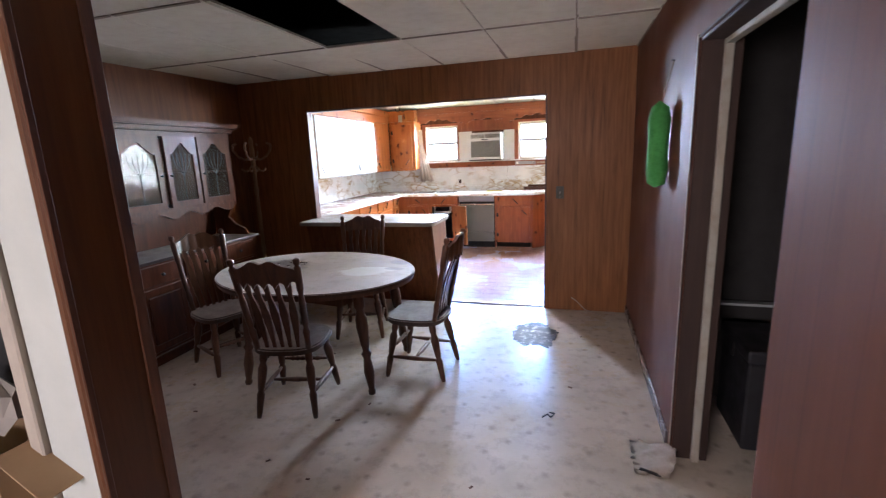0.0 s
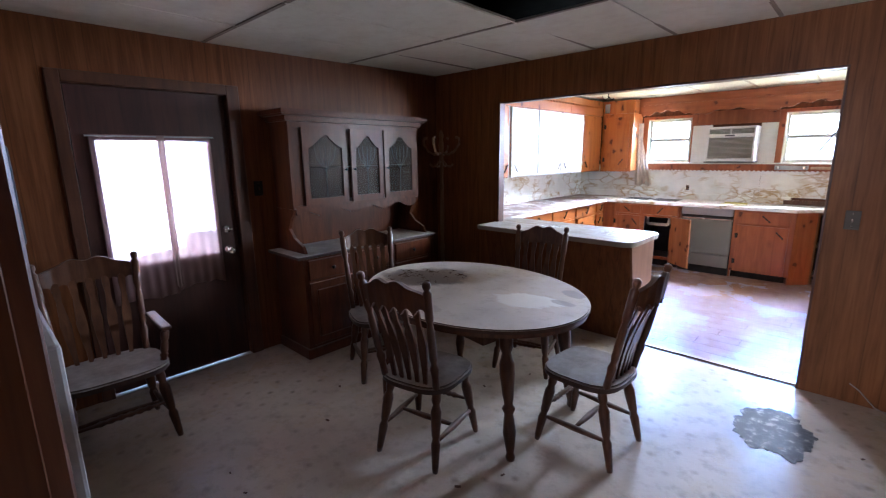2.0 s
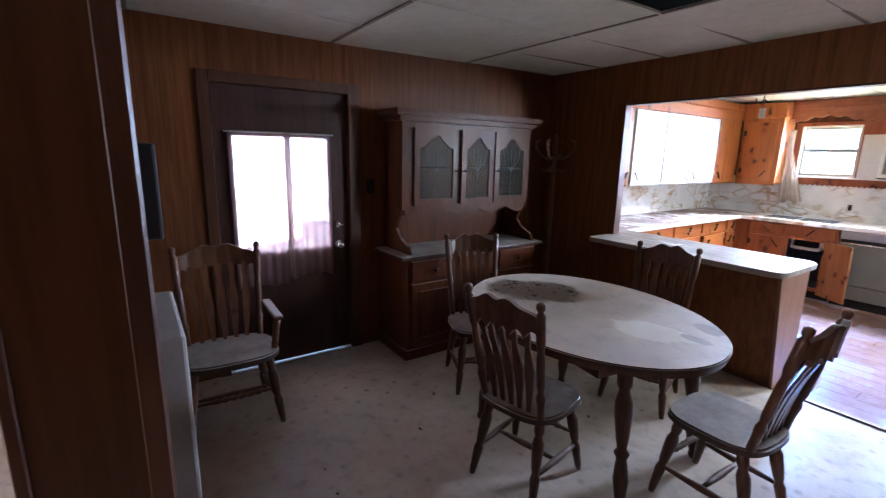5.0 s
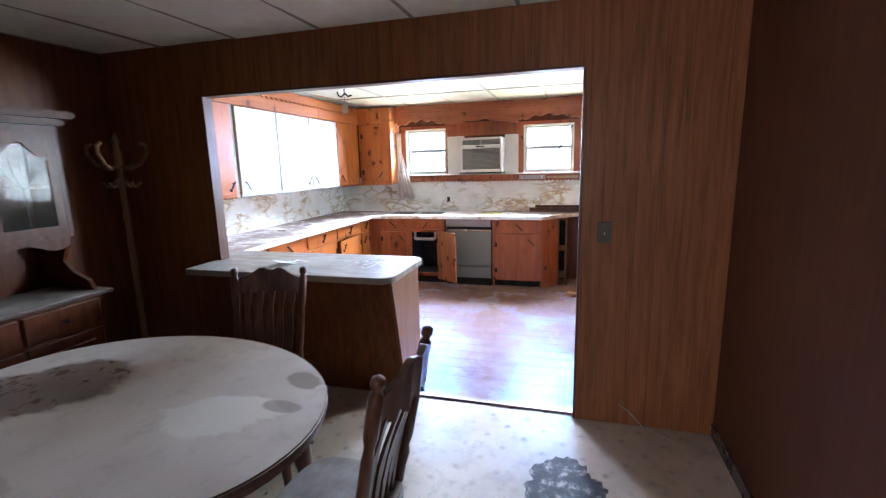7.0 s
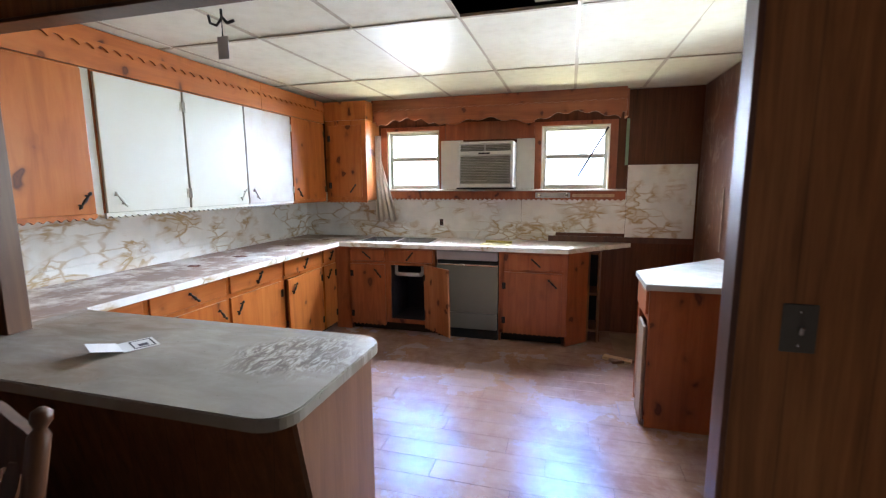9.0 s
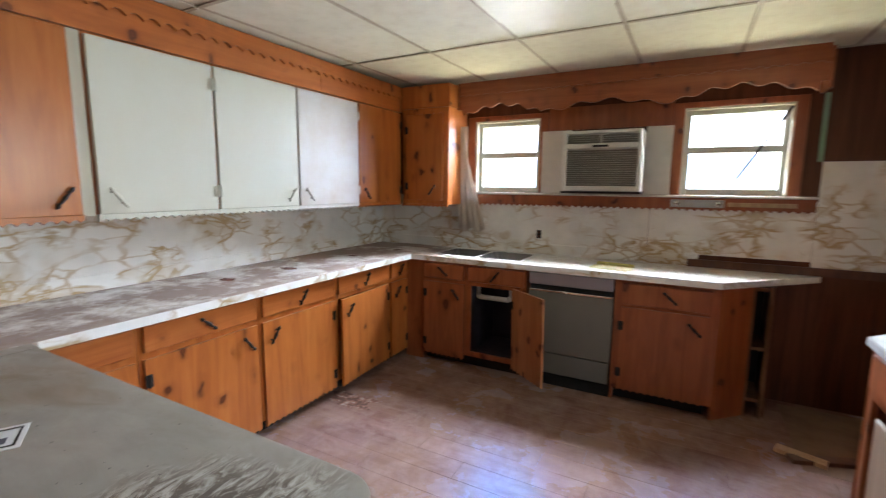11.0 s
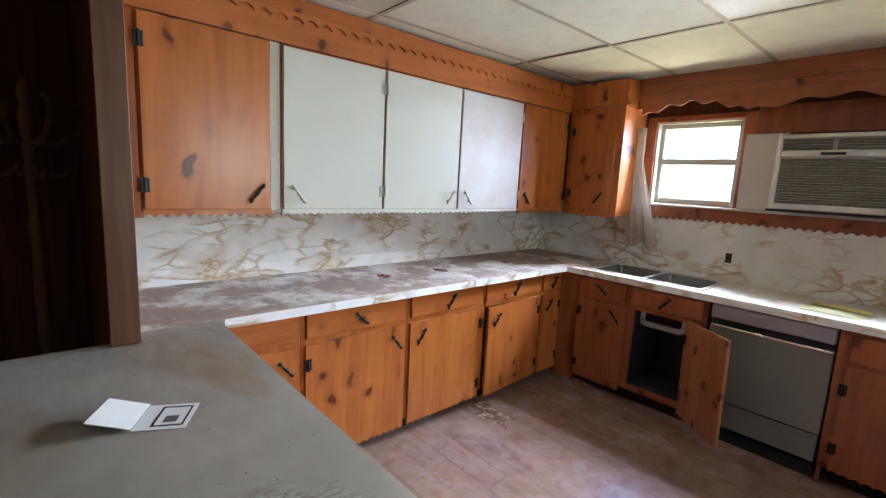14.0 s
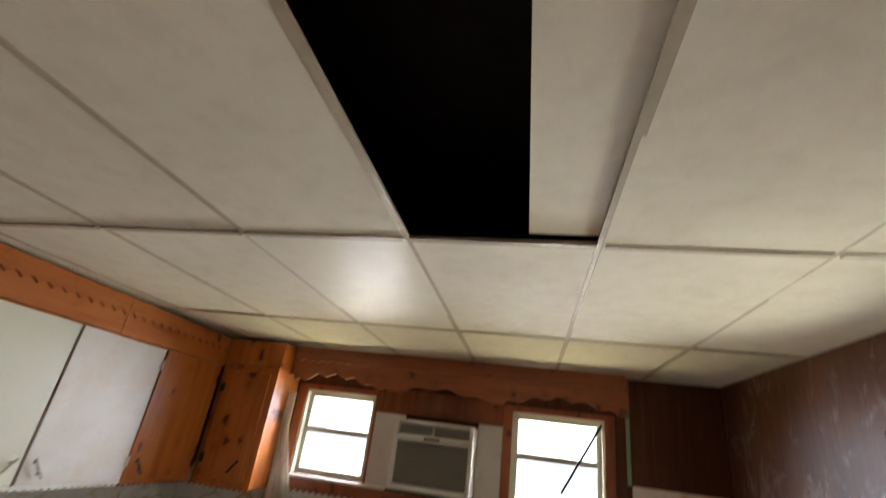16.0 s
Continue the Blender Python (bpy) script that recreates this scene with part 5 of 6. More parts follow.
# hook with a tag under the head of the opening
hook = thing("hanging_hook", "dark wire hook with a white tag over the opening", "hook")
part("wire", smooth(tube([(-1.53, 4.58, OZ - 0.0135), (-1.53, 4.58, 2.03), (-1.55, 4.58, 2.01), (-1.575, 4.58, 2.02), (-1.58, 4.58, 2.045)], 0.004)), IRON, hook)
part("wing", smooth(tube([(-1.53, 4.58, 2.035), (-1.50, 4.57, 2.01), (-1.475, 4.57, 2.015)], 0.005)), IRON, hook)
part("cord", tube([(-1.53, 4.58, 2.025), (-1.53, 4.58, 1.975)], 0.0015, 5), IRON, hook)
part("paper_tag", boxes((-1.55, -1.51, 4.579, 4.581, 1.905, 1.975)), PAPER, hook, "white paper tag")

# ---- dining room ----
SEATWOOD = wood("dusty_seat_wood", (0.030, 0.014, 0.009), (0.052, 0.024, 0.014), (0.08, 0.038, 0.022), (14, 2.0, 14), 0.38, 0, 0.5, 0.85)
LEG = [(0.0143, 0), (0.0182, 0.08), (0.0215, 0.22), (0.0247, 0.34), (0.0169, 0.40), (0.0221, 0.44), (0.0273, 0.60), (0.0286, 0.72), (0.0182, 0.80), (0.0247, 0.85), (0.0234, 1)]
POST = [(0.0192, 0), (0.0180, 0.12), (0.0228, 0.2), (0.0144, 0.25), (0.0204, 0.3), (0.0192, 0.55), (0.0144, 0.62), (0.0216, 0.68), (0.0216, 0.90), (0.0120, 0.925), (0.0204, 0.95), (0.0192, 0.985), (0.0072, 1)]
STRETCH = [(0.0088, 0), (0.0137, 0.25), (0.0175, 0.5), (0.0137, 0.75), (0.0088, 1)]
ROPE = [(0.008, 0), (0.010, 0.18)] + [(0.011 if k % 2 else 0.017, 0.22 + 0.56 * k / 11) for k in range(12)] + [(0.010, 0.82), (0.008, 1)]


def seat_outline(w, d, n=40):
    pts = []
    for k in range(n):
        a = 2 * math.pi * k / n
        c, s = math.cos(a), math.sin(a)
        x = math.copysign(abs(c) ** 0.62, c) * w / 2 * (1.0 + 0.05 * s)
        y = math.copysign(abs(s) ** 0.62, s) * d / 2
        pts.append((x, y))
    return pts


def dining_chair(m, label, arms=False, w=0.44):
    c = thing("armchair" if arms else "dining_chair", label, "chair", "" if arms else "chairs round the table", m)
    bm = prism(seat_outline(w, 0.43), 0.405, 0.447)
    bmesh.ops.bevel(bm, geom=[e for e in bm.edges if abs(e.verts[0].co.z - e.verts[1].co.z) < 1e-6], offset=0.010, segments=3, affect="EDGES")
    part("seat", smooth(bm), SEATWOOD, c, "dusty saddle seat")
    sx, top = w / 2 - 0.05, 1.03
    for sgn in (-1, 1):
        part("front_leg", smooth(turned((sgn * (sx + 0.03), 0.20, 0), (sgn * (sx - 0.02), 0.13, 0.42), LEG, 10)), DARKWOOD, c)
        part("rear_leg", smooth(turned((sgn * (sx + 0.01), -0.22, 0), (sgn * (sx - 0.03), -0.13, 0.42), LEG, 10)), DARKWOOD, c)
        part("back_post", smooth(turned((sgn * (sx - 0.01), -0.165, 0.44), (sgn * (sx + 0.022), -0.29, top), POST, 10)), DARKWOOD, c)
        part("side_stretcher", smooth(turned((sgn * (sx + 0.012), 0.175, 0.15), (sgn * (sx - 0.004), -0.19, 0.15), STRETCH, 8)), DARKWOOD, c)
    part("front_stretcher", smooth(turned((-(sx + 0.0), 0.165, 0.215), (sx, 0.165, 0.215), ROPE, 10)), DARKWOOD, c, "rope-turned front stretcher")
    part("cross_stretcher", smooth(turned((-(sx + 0.004), -0.01, 0.15), (sx + 0.004, -0.01, 0.15), STRETCH, 8)), DARKWOOD, c)
    # crest rail: bowed back, with a shaped upper and lower edge
    bm, rows, k = bmesh.new(), [], 58
    for i in range(k + 1):
        f = 2 * i / k - 1
        x = f * (sx + 0.012)
        y = -0.262 - 0.045 * (1 - f * f)
        up = 0.962 + 0.058 * math.cos(f * math.pi * 0.5) - 0.012 * math.cos(f * math.pi * 3) * (1 - abs(f))
        lo = 0.858 + 0.034 * abs(math.sin(math.pi * f / 0.345))
        rows.append([bm.verts.new(p) for p in ((x, y + 0.010, lo), (x, y - 0.008, up), (x, y - 0.032, up), (x, y - 0.014, lo))])
    for p, q in zip(rows, rows[1:]):
        for i in range(4):
            j = (i + 1) % 4
            bm.faces.new((p[i], p[j], q[j], q[i]))
    bm.faces.new(rows[0])
    bm.faces.new(rows[-1][::-1])
    bmesh.ops.recalc_face_normals(bm, faces=bm.faces[:])
    part("crest_rail", smooth(bm), DARKWOOD, c)
    for i in range(5):
        f = (i - 2) / 2.9
        x0, x1 = f * (sx - 0.03), f * (sx + 0.01)
        y1 = -0.262 - 0.045 * (1 - f * f)
        bm = bmesh.new()
        rows = []
        for g, wd in ((0, 0.010), (0.12, 0.012), (0.3, 0.019), (0.5, 0.025), (0.66, 0.018), (0.78, 0.012), (0.9, 0.019), (1, 0.016)):
            z = 0.44 + (0.905 - 0.44) * g
            x = x0 + (x1 - x0) * g
            y = -0.165 + (y1 + 0.165) * g - 0.02 * math.sin(math.pi * g) * -1
            rows.append([bm.verts.new(p) for p in ((x - wd, y + 0.005, z), (x + wd, y + 0.005, z), (x + wd, y - 0.006, z), (x - wd, y - 0.006, z))])
        for p, q in zip(rows, rows[1:]):
            for a in range(4):
                j = (a + 1) % 4
                bm.faces.new((p[a], p[j], q[j], q[a]))
        bm.faces.new(rows[0])
        bm.faces.new(rows[-1][::-1])
        bmesh.ops.recalc_face_normals(bm, faces=bm.faces[:])
        part("slat", smooth(bm), DARKWOOD, c)
    if arms:
        for sgn in (-1, 1):
            part("arm", boxes((sgn * (sx + 0.045) - 0.028, sgn * (sx + 0.045) + 0.028, -0.22, 0.16, 0.632, 0.655), bevel=0.010, segments=2), DARKWOOD, c)
            part("arm_post", smooth(turned((sgn * (sx + 0.02), 0.10, 0.44), (sgn * (sx + 0.045), 0.12, 0.635), POST, 10)), DARKWOOD, c)
    return c


chair = dining_chair(pose(-1.51, 2.40, 0, 0, 0, 12.5), "dark maple dining chair with arrow-shaped slats and dusty seat")
for x, y, r in ((-0.85, 3.01, 88), (-1.62, 3.60, 195), (-2.41, 2.80, -112)):
    copy_thing(chair, pose(x, y, 0, 0, 0, r))
dining_chair(pose(-2.82, 1.22, 0, 0, 0, -92), "dark maple armchair with dusty seat beside the entry door", True, 0.53)


def tabletop():
    m, n, l, b = material("dust_covered_tabletop", 0.4)
    v = coords(n, l)
    base = ramp(n, l, noise_tex(n, l, v, 3.5, 5), [(0.3, (0.36, 0.285, 0.215)), (0.7, (0.48, 0.39, 0.30))])
    d = noise_tex(n, l, coords(n, l, (1, 1.4, 1), (0, 0, 0.3)), 4.5, 6, 0.6, 0.5)
    f = noise_tex(n, l, v, 14, 5, 0.7)
    c = mix(n, l, ramp(n, l, f, [(0.52, grey(0)), (0.72, grey(0.5))]), base, (0.25, 0.21, 0.165))
    wiped = None
    # places where the dust was wiped off, down to the wood or the old varnish; the pale one has its sheen painted into
    # the colour
    for x, y, size, stretch, turn, tone, much in ((-0.40, -0.07, 0.25, 1.5, 0.75, (0.085, 0.048, 0.028), 0.85), (0.41, 0.08, 0.13, 1.7, 0.3, (0.52, 0.47, 0.38), 0.8),
                                                  (0.52, 0.37, 0.06, 1.9, -0.4, (0.11, 0.07, 0.045), 0.8), (0.58, 0.20, 0.04, 2.2, 0.2, (0.12, 0.08, 0.05), 0.6), (0.12, -0.44, 0.05, 2.6, 0.1, (0.16, 0.115, 0.08), 0.5)):
        k = spot(n, l, v, d, (x, y, 0.748), size, stretch, turn, 0.09)
        k = mix(n, l, 1.0, k, grey(much), "MULTIPLY")
        c = mix(n, l, k, c, tone)
        wiped = k if wiped is None else mix(n, l, 1.0, wiped, k, "LIGHTEN")
    geo, sep = n.new("ShaderNodeNewGeometry"), n.new("ShaderNodeSeparateXYZ")
    l.new(geo.outputs["Normal"], sep.inputs[0])
    c = mix(n, l, ramp(n, l, sep.outputs[2], [(0.55, grey(1)), (0.9, grey(0))]), c, (0.06, 0.024, 0.012))
    l.new(c, b.inputs["Base Color"])
    l.new(mix(n, l, wiped, ramp(n, l, f, [(0.4, grey(0.55)), (0.65, grey(0.75))]), grey(0.22)), b.inputs["Roughness"])
    bump(n, l, b, f, 0.06, 0.002)
    return m


table = thing("dining_table", "oval dining table with a dust-covered top", "table", m=pose(-1.65, 2.94, 0, 0, 0, -9))
oval = [(0.79 * math.cos(2 * math.pi * k / 64), 0.61 * math.sin(2 * math.pi * k / 64)) for k in range(64)]
bm = prism(oval, 0.722, 0.748)
bmesh.ops.bevel(bm, geom=[e for e in bm.edges if abs(e.verts[0].co.z - e.verts[1].co.z) < 1e-6], offset=0.006, segments=2, affect="EDGES")
part("tabletop", smooth(bm), tabletop(), table, "pale dust-covered oval top")
part("edge_band", smooth(prism([(x * 0.985, y * 0.985) for x, y in oval], 0.700, 0.7215)), DARKWOOD, table, "dark edge under the top")
part("apron", boxes((-0.52, 0.52, -0.37, -0.345, 0.63, 0.70), (-0.52, 0.52, 0.345, 0.37, 0.63, 0.70), (-0.52, -0.495, -0.345, 0.345, 0.63, 0.70), (0.495, 0.52, -0.345, 0.345, 0.63, 0.70)), DARKWOOD, table)
TLEG = [(0.022, 0), (0.026, 0.03), (0.020, 0.06), (0.027, 0.12), (0.036, 0.22), (0.030, 0.3), (0.024, 0.36), (0.036, 0.40), (0.022, 0.43), (0.030, 0.5), (0.041, 0.66), (0.040, 0.74), (0.024, 0.82), (0.036, 0.86), (0.036, 1)]
for x, y in ((0.64, -0.28), (-0.28, -0.49), (0.52, 0.40), (-0.44, 0.28)):
    part("leg", smooth(turned((x, y, 0), (x * 0.86, y * 0.86, 0.70), TLEG, 14)), DARKWOOD, table)

# hutch
hutch = thing("hutch", "dark wooden china hutch with glazed doors and a dusty shelf", "hutch")
HB = -2.95
part("base_body", boxes((XL + 0.02, HB + 0.02, 2.50, 3.86, 0.08, 0.815)), HUTCHWOOD, hutch)
part("plinth", boxes((XL + 0.02, HB + 0.035, 2.48, 3.88, 0, 0.085), bevel=0.006), HUTCHWOOD, hutch)
part("counter", boxes((XL + 0.02, HB + 0.05, 2.44, 3.92, 0.817, 0.842), bevel=0.007, segments=2), wood("dusty_hutch_shelf", (0.03, 0.014, 0.009), (0.05, 0.022, 0.013), (0.075, 0.035, 0.02), (2, 14, 14), 0.4, 0, 0.5, 0.95), hutch, "dusty counter of the hutch")
for k in range(3):
    y0 = 2.53 + k * 0.44
    d = part("drawer", boxes((HB + 0.0205, HB + 0.04, y0, y0 + 0.42, 0.64, 0.80), bevel=0.006), HUTCHWOOD, hutch)
    part("pull", smooth(lathe([(0.008, 0), (0.008, 0.012), (0.016, 0.02), (0.012, 0.028)], 10, None, Matrix.Translation((HB + 0.04, y0 + 0.21, 0.72)) @ Matrix.Rotation(radians(90), 4, "Y"))), IRON, d)
    d = part("lower_door", boxes((HB + 0.0205, HB + 0.036, y0, y0 + 0.42, 0.11, 0.62), bevel=0.005), HUTCHWOOD, hutch)
    part("raised_panel", boxes((HB + 0.0362, HB + 0.044, y0 + 0.06, y0 + 0.36, 0.17, 0.56), bevel=0.007), HUTCHWOOD, d)
HU = -3.09
for nm, sp in (("back_board", (XL + 0.02, XL + 0.035, 2.56, 3.86, 0.8425, 1.86)), ("side_panel", (XL + 0.0355, HU, 2.54, 2.565, 1.18, 1.86)), ("side_panel", (XL + 0.0355, HU, 3.845, 3.87, 1.18, 1.86)),
               ("lower_shelf", (XL + 0.0355, HU, 2.5655, 3.8445, 1.18, 1.205)), ("head_board", (XL + 0.0355, HU, 2.5655, 3.8445, 1.80, 1.844)), ("shelf", (XL + 0.0355, HU - 0.03, 2.5655, 3.8445, 1.48, 1.495))):
    part(nm, boxes(sp), HUTCHWOOD, hutch)
for y0, y1 in ((2.5655, 2.638), (3.052, 3.068), (3.432, 3.448), (3.832, 3.8445)):
    part("stile", boxes((HU - 0.02, HU - 0.001, y0, y1, 1.2055, 1.7995)), HUTCHWOOD, hutch)
part("shelf_apron", wavy(2.5655, 3.8445, 1.1795, 1.105, 0.05, 0.32, 0.016, "y", HU - 0.02), HUTCHWOOD, hutch, "scalloped board under the glazed doors")
part("crown", prism([(XL + 0.02, 2.46), (HU + 0.075, 2.46), (HU + 0.075, 3.94), (XL + 0.02, 3.94)], 1.885, 1.93, 0.010), HUTCHWOOD, hutch, "heavy crown moulding")
part("crown_cove", prism([(XL + 0.02, 2.505), (HU + 0.035, 2.505), (HU + 0.035, 3.90), (XL + 0.02, 3.90)], 1.845, 1.8845, 0.008), HUTCHWOOD, hutch)
for y in (2.552, 3.857):
    pts = [(XL + 0.036, 0.843), (HB - 0.02, 0.843), (HB - 0.05, 0.90), (HU - 0.03, 0.95), (HU - 0.10, 1.02), (HU - 0.06, 1.10), (HU - 0.02, 1.14), (HU - 0.0, 1.179), (XL + 0.036, 1.179)]
    bm = bmesh.new()
    prism(pts, y - 0.012, y + 0.012, 0, bm)
    bmesh.ops.transform(bm, matrix=Matrix(((1, 0, 0, 0), (0, 0, 1, 0), (0, 1, 0, 0), (0, 0, 0, 1))), verts=bm.verts[:])
    bmesh.ops.recalc_face_normals(bm, faces=bm.faces[:])
    part("scroll_bracket", bm, HUTCHWOOD, hutch, "scroll-cut side of the open shelf")
HGLASS = glass("cabinet_glass", 0.06, (0.62, 0.58, 0.52))
HGLASS.node_tree.nodes["Principled BSDF"].inputs["Transmission Weight"].default_value = 0.93
HGLASS.node_tree.nodes["Principled BSDF"].inputs["IOR"].default_value = 1.17


def hutch_door(y0, y1, swing, hung):
    """A glazed door with an arched head and a leaded fan."""
    z0, z1, s, t = 1.205, 1.80, 0.05, 0.018
    w = y1 - y0
    bm = boxes((0, t, 0, s, 0, z1 - z0), (0, t, w - s, w, 0, z1 - z0), (0, t, s, w - s, 0, s))
    rows, k, h = [], 20, z1 - z0
    for i in range(k + 1):
        f = 2 * i / k - 1
        y = s + (w - 2 * s) * i / k
        z = h - 0.15 + 0.085 * (0.5 + 0.5 * math.cos(math.pi * f)) + (0.012 if abs(f) < 0.25 else 0.0)
        rows.append([bm.verts.new(p) for p in ((0, y, z), (t, y, z), (t, y, h), (0, y, h))])
    for p, q in zip(rows, rows[1:]):
        for i in range(4):
            j = (i + 1) % 4
            bm.faces.new((p[i], p[j], q[j], q[i]))
    bmesh.ops.recalc_face_normals(bm, faces=bm.faces[:])
    dy = 0 if hung == "south" else -w
    bmesh.ops.translate(bm, verts=bm.verts[:], vec=(0, dy, 0))
    d = part("glazed_door", bm, HUTCHWOOD, hutch, "glazed door with an arched head")
    d.matrix_local = pose(HU + 0.002, y0 if hung == "south" else y1, z0, 0, 0, swing)
    part("pane", boxes((0.006, 0.009, dy + s - 0.005, dy + w - s + 0.005, s - 0.005, h - 0.07)), HGLASS, d)
    LEAD = bpy.data.materials["dull_lead"] if "dull_lead" in bpy.data.materials else plain("dull_lead", (0.16, 0.16, 0.16), 0.5, 0.6)
    part("lead_strip", tube([(0.0115, dy + w / 2, s), (0.0115, dy + w / 2, 0.26)], 0.0022, 6), LEAD, d)
    for a in (-0.10, -0.05, 0.0, 0.05, 0.10):
        part("lead_strip", tube([(0.0115, dy + w / 2, 0.26), (0.0115, dy + w / 2 + a * 0.8, 0.36), (0.0115, dy + w / 2 + a, 0.455)], 0.0022, 6), LEAD, d)
    ky = dy + (w - 0.025 if hung == "south" else 0.025)
    part("knob", smooth(lathe([(0.005, 0), (0.005, 0.012), (0.011, 0.018), (0.007, 0.028)], 10, None, Matrix.Translation((t, ky, 0.27)) @ Matrix.Rotation(radians(90), 4, "Y"))), IRON, d)


hutch_door(2.64, 3.05, 0.0, "south")
hutch_door(3.07, 3.43, 4.0, "north")
hutch_door(3.45, 3.83, 0.0, "north")

# coat rack
rack = thing("coat_rack", "turned wooden coat rack with curved arms in the corner", "coat rack", m=pose(-3.17, 4.30, 0))
part("pole", smooth(lathe([(0.020, 0.10), (0.024, 0.3), (0.018, 0.55), (0.026, 0.6), (0.018, 0.65), (0.022, 1.0), (0.017, 1.2), (0.026, 1.25), (0.018, 1.3), (0.022, 1.6), (0.028, 1.68), (0.018, 1.74), (0.026, 1.78), (0.010, 1.83)], 14)), RACKWOOD, rack)
for k in range(4):
    a = radians(90 * k + 20)
    c, s = math.cos(a), math.sin(a)
    arc = [(c * r, s * r, z) for r, z in ((0.02, 1.60), (0.08, 1.585), (0.15, 1.62), (0.20, 1.69), (0.20, 1.745), (0.16, 1.76))]
    part("arm", smooth(tube(arc, 0.011)), RACKWOOD, rack)
    arc = [(c * r, s * r, z) for r, z in ((0.02, 1.52), (0.06, 1.47), (0.10, 1.46), (0.13, 1.49))]
    part("lower_hook", smooth(tube(arc, 0.009)), RACKWOOD, rack)
    arc = [(c * r, s * r, z) for r, z in ((0.018, 0.30), (0.09, 0.22), (0.16, 0.08), (0.20, 0.012))]
    part("foot", smooth(tube(arc, 0.013)), RACKWOOD, rack)


# switches
def switch(name, m, mat, label, metal):
    u = thing(name, label, "light switch", m=m)
    part("plate", boxes((-0.036, 0.036, -0.006, 0, -0.058, 0.058), bevel=0.003, segments=2), mat, u)
    part("toggle", turn_up(boxes((-0.005, 0.005, -0.016, 0.0, -0.011, 0.011), bevel=0.002), Matrix.Translation((0, -0.006, 0.002)) @ Matrix.Rotation(radians(20), 4, "X")), metal, u)
    for z in (-0.04, 0.04):
        part("screw", smooth(lathe([(0.004, 0), (0.003, 0.002)], 8, None, Matrix.Translation((0, -0.006, z)) @ Matrix.Rotation(radians(90), 4, "X"))), metal, u)


switch("light_switch", pose(0.088, YW, 1.165), plain("dull_brass_plate", (0.07, 0.06, 0.045), 0.45, 0.3), "dull metal light switch plate on the panelling", CHROME)
switch("door_switch", pose(XL, 2.42, 1.34, 0, 0, 90), IRON, "black light switch plate beside the entry door", CHROME)

# things on the south wall and the east wall
box_ = thing("wall_box", "black box fixed to the dining room wall", "box")
part("case", boxes((-1.75, -1.50, 0.84, 0.905, 1.36, 1.62), bevel=0.008, segments=2), plain("black_plastic", (0.02, 0.02, 0.02), 0.35), box_)
heater = thing("wall_heater", "dusty white gas heater against the wall", "heater")
HT = plain("dusty_white_enamel", (0.34, 0.315, 0.28), 0.55, 0, 0.4, 6)
part("case", boxes((-2.10, -1.55, 0.845, 0.935, 0.16, 1.05), bevel=0.012, segments=2), HT, heater)
part("base", boxes((-2.08, -1.57, 0.845, 0.92, 0.0, 0.1605)), BLACK, heater)
for z in (0.30, 0.38, 0.90):
    part("grille", boxes((-2.05, -1.60, 0.9355, 0.939, z, z + 0.04)), IRON, heater)

green = thing("green_towel", "bright green cloth hanging by a cord from a nail", "towel")
GREEN = plain("green_plush", (0.050, 0.27, 0.060), 0.95, 0, 0.5, 40, (0.015, 0.12, 0.02))
bm = lathe([(0.012, 0), (0.066, 0.02), (0.076, 0.10), (0.070, 0.25), (0.074, 0.36), (0.058, 0.43), (0.012, 0.46)], 20)
for v in bm.verts:
    v.co.x *= 0.75
    v.co += Vector((noise.noise(v.co * 22) * 0.008, noise.noise(v.co * 25 + Vector((5, 0, 0))) * 0.010, noise.noise(v.co * 20) * 0.01))
turn_up(bm, Matrix.Translation((XR - 0.062, 2.84, 1.335)))
part("cloth", smooth(bm, 80), GREEN, green)
part("cord", tube([(XR - 0.055, 2.84, 1.785), (XR - 0.006, 2.84, 2.0)], 0.003, 6), plain("brown_cord", (0.12, 0.06, 0.03), 0.8), green)
part("nail", tube([(XR, 2.84, 2.0), (XR - 0.02, 2.84, 2.004)], 0.003, 6), IRON, green)

# things in the closet, darkened in colour for its shade, and boxes in the hall
chest = thing("closet_chest", "dark lidded chest in the closet", "chest")
CHEST = plain("shade_dark_chest", (0.016, 0.014, 0.015), 0.6)
part("body", boxes((XR + 0.35, XR + 0.85, 2.45, 2.88, 0.0, 0.48), bevel=0.01), CHEST, chest)
part("lid", boxes((XR + 0.34, XR + 0.86, 2.44, 2.885, 0.4815, 0.55), bevel=0.012, segments=2), CHEST, chest)
part("latch", boxes((XR + 0.328, XR + 0.339, 2.63, 2.68, 0.44, 0.52), bevel=0.002), IRON, chest)
lone("closet_shelf", boxes((XR + 0.2, XR + 1.2, 2.90, 2.96, 0.635, 0.648)), WHITE_WALL, "white shelf edge in the closet", "shelf")
lone("cardboard_sheet", boxes((XR + 0.95, XR + 0.98, 2.2, 2.98, 0.62, 1.3)), plain("shade_dimmed_panel", (0.20, 0.19, 0.185), 0.7), "pale cardboard sheet standing in the closet", "cardboard")
CARD = plain("brown_cardboard", (0.30, 0.19, 0.10), 0.85, 0, 0.3, 6)


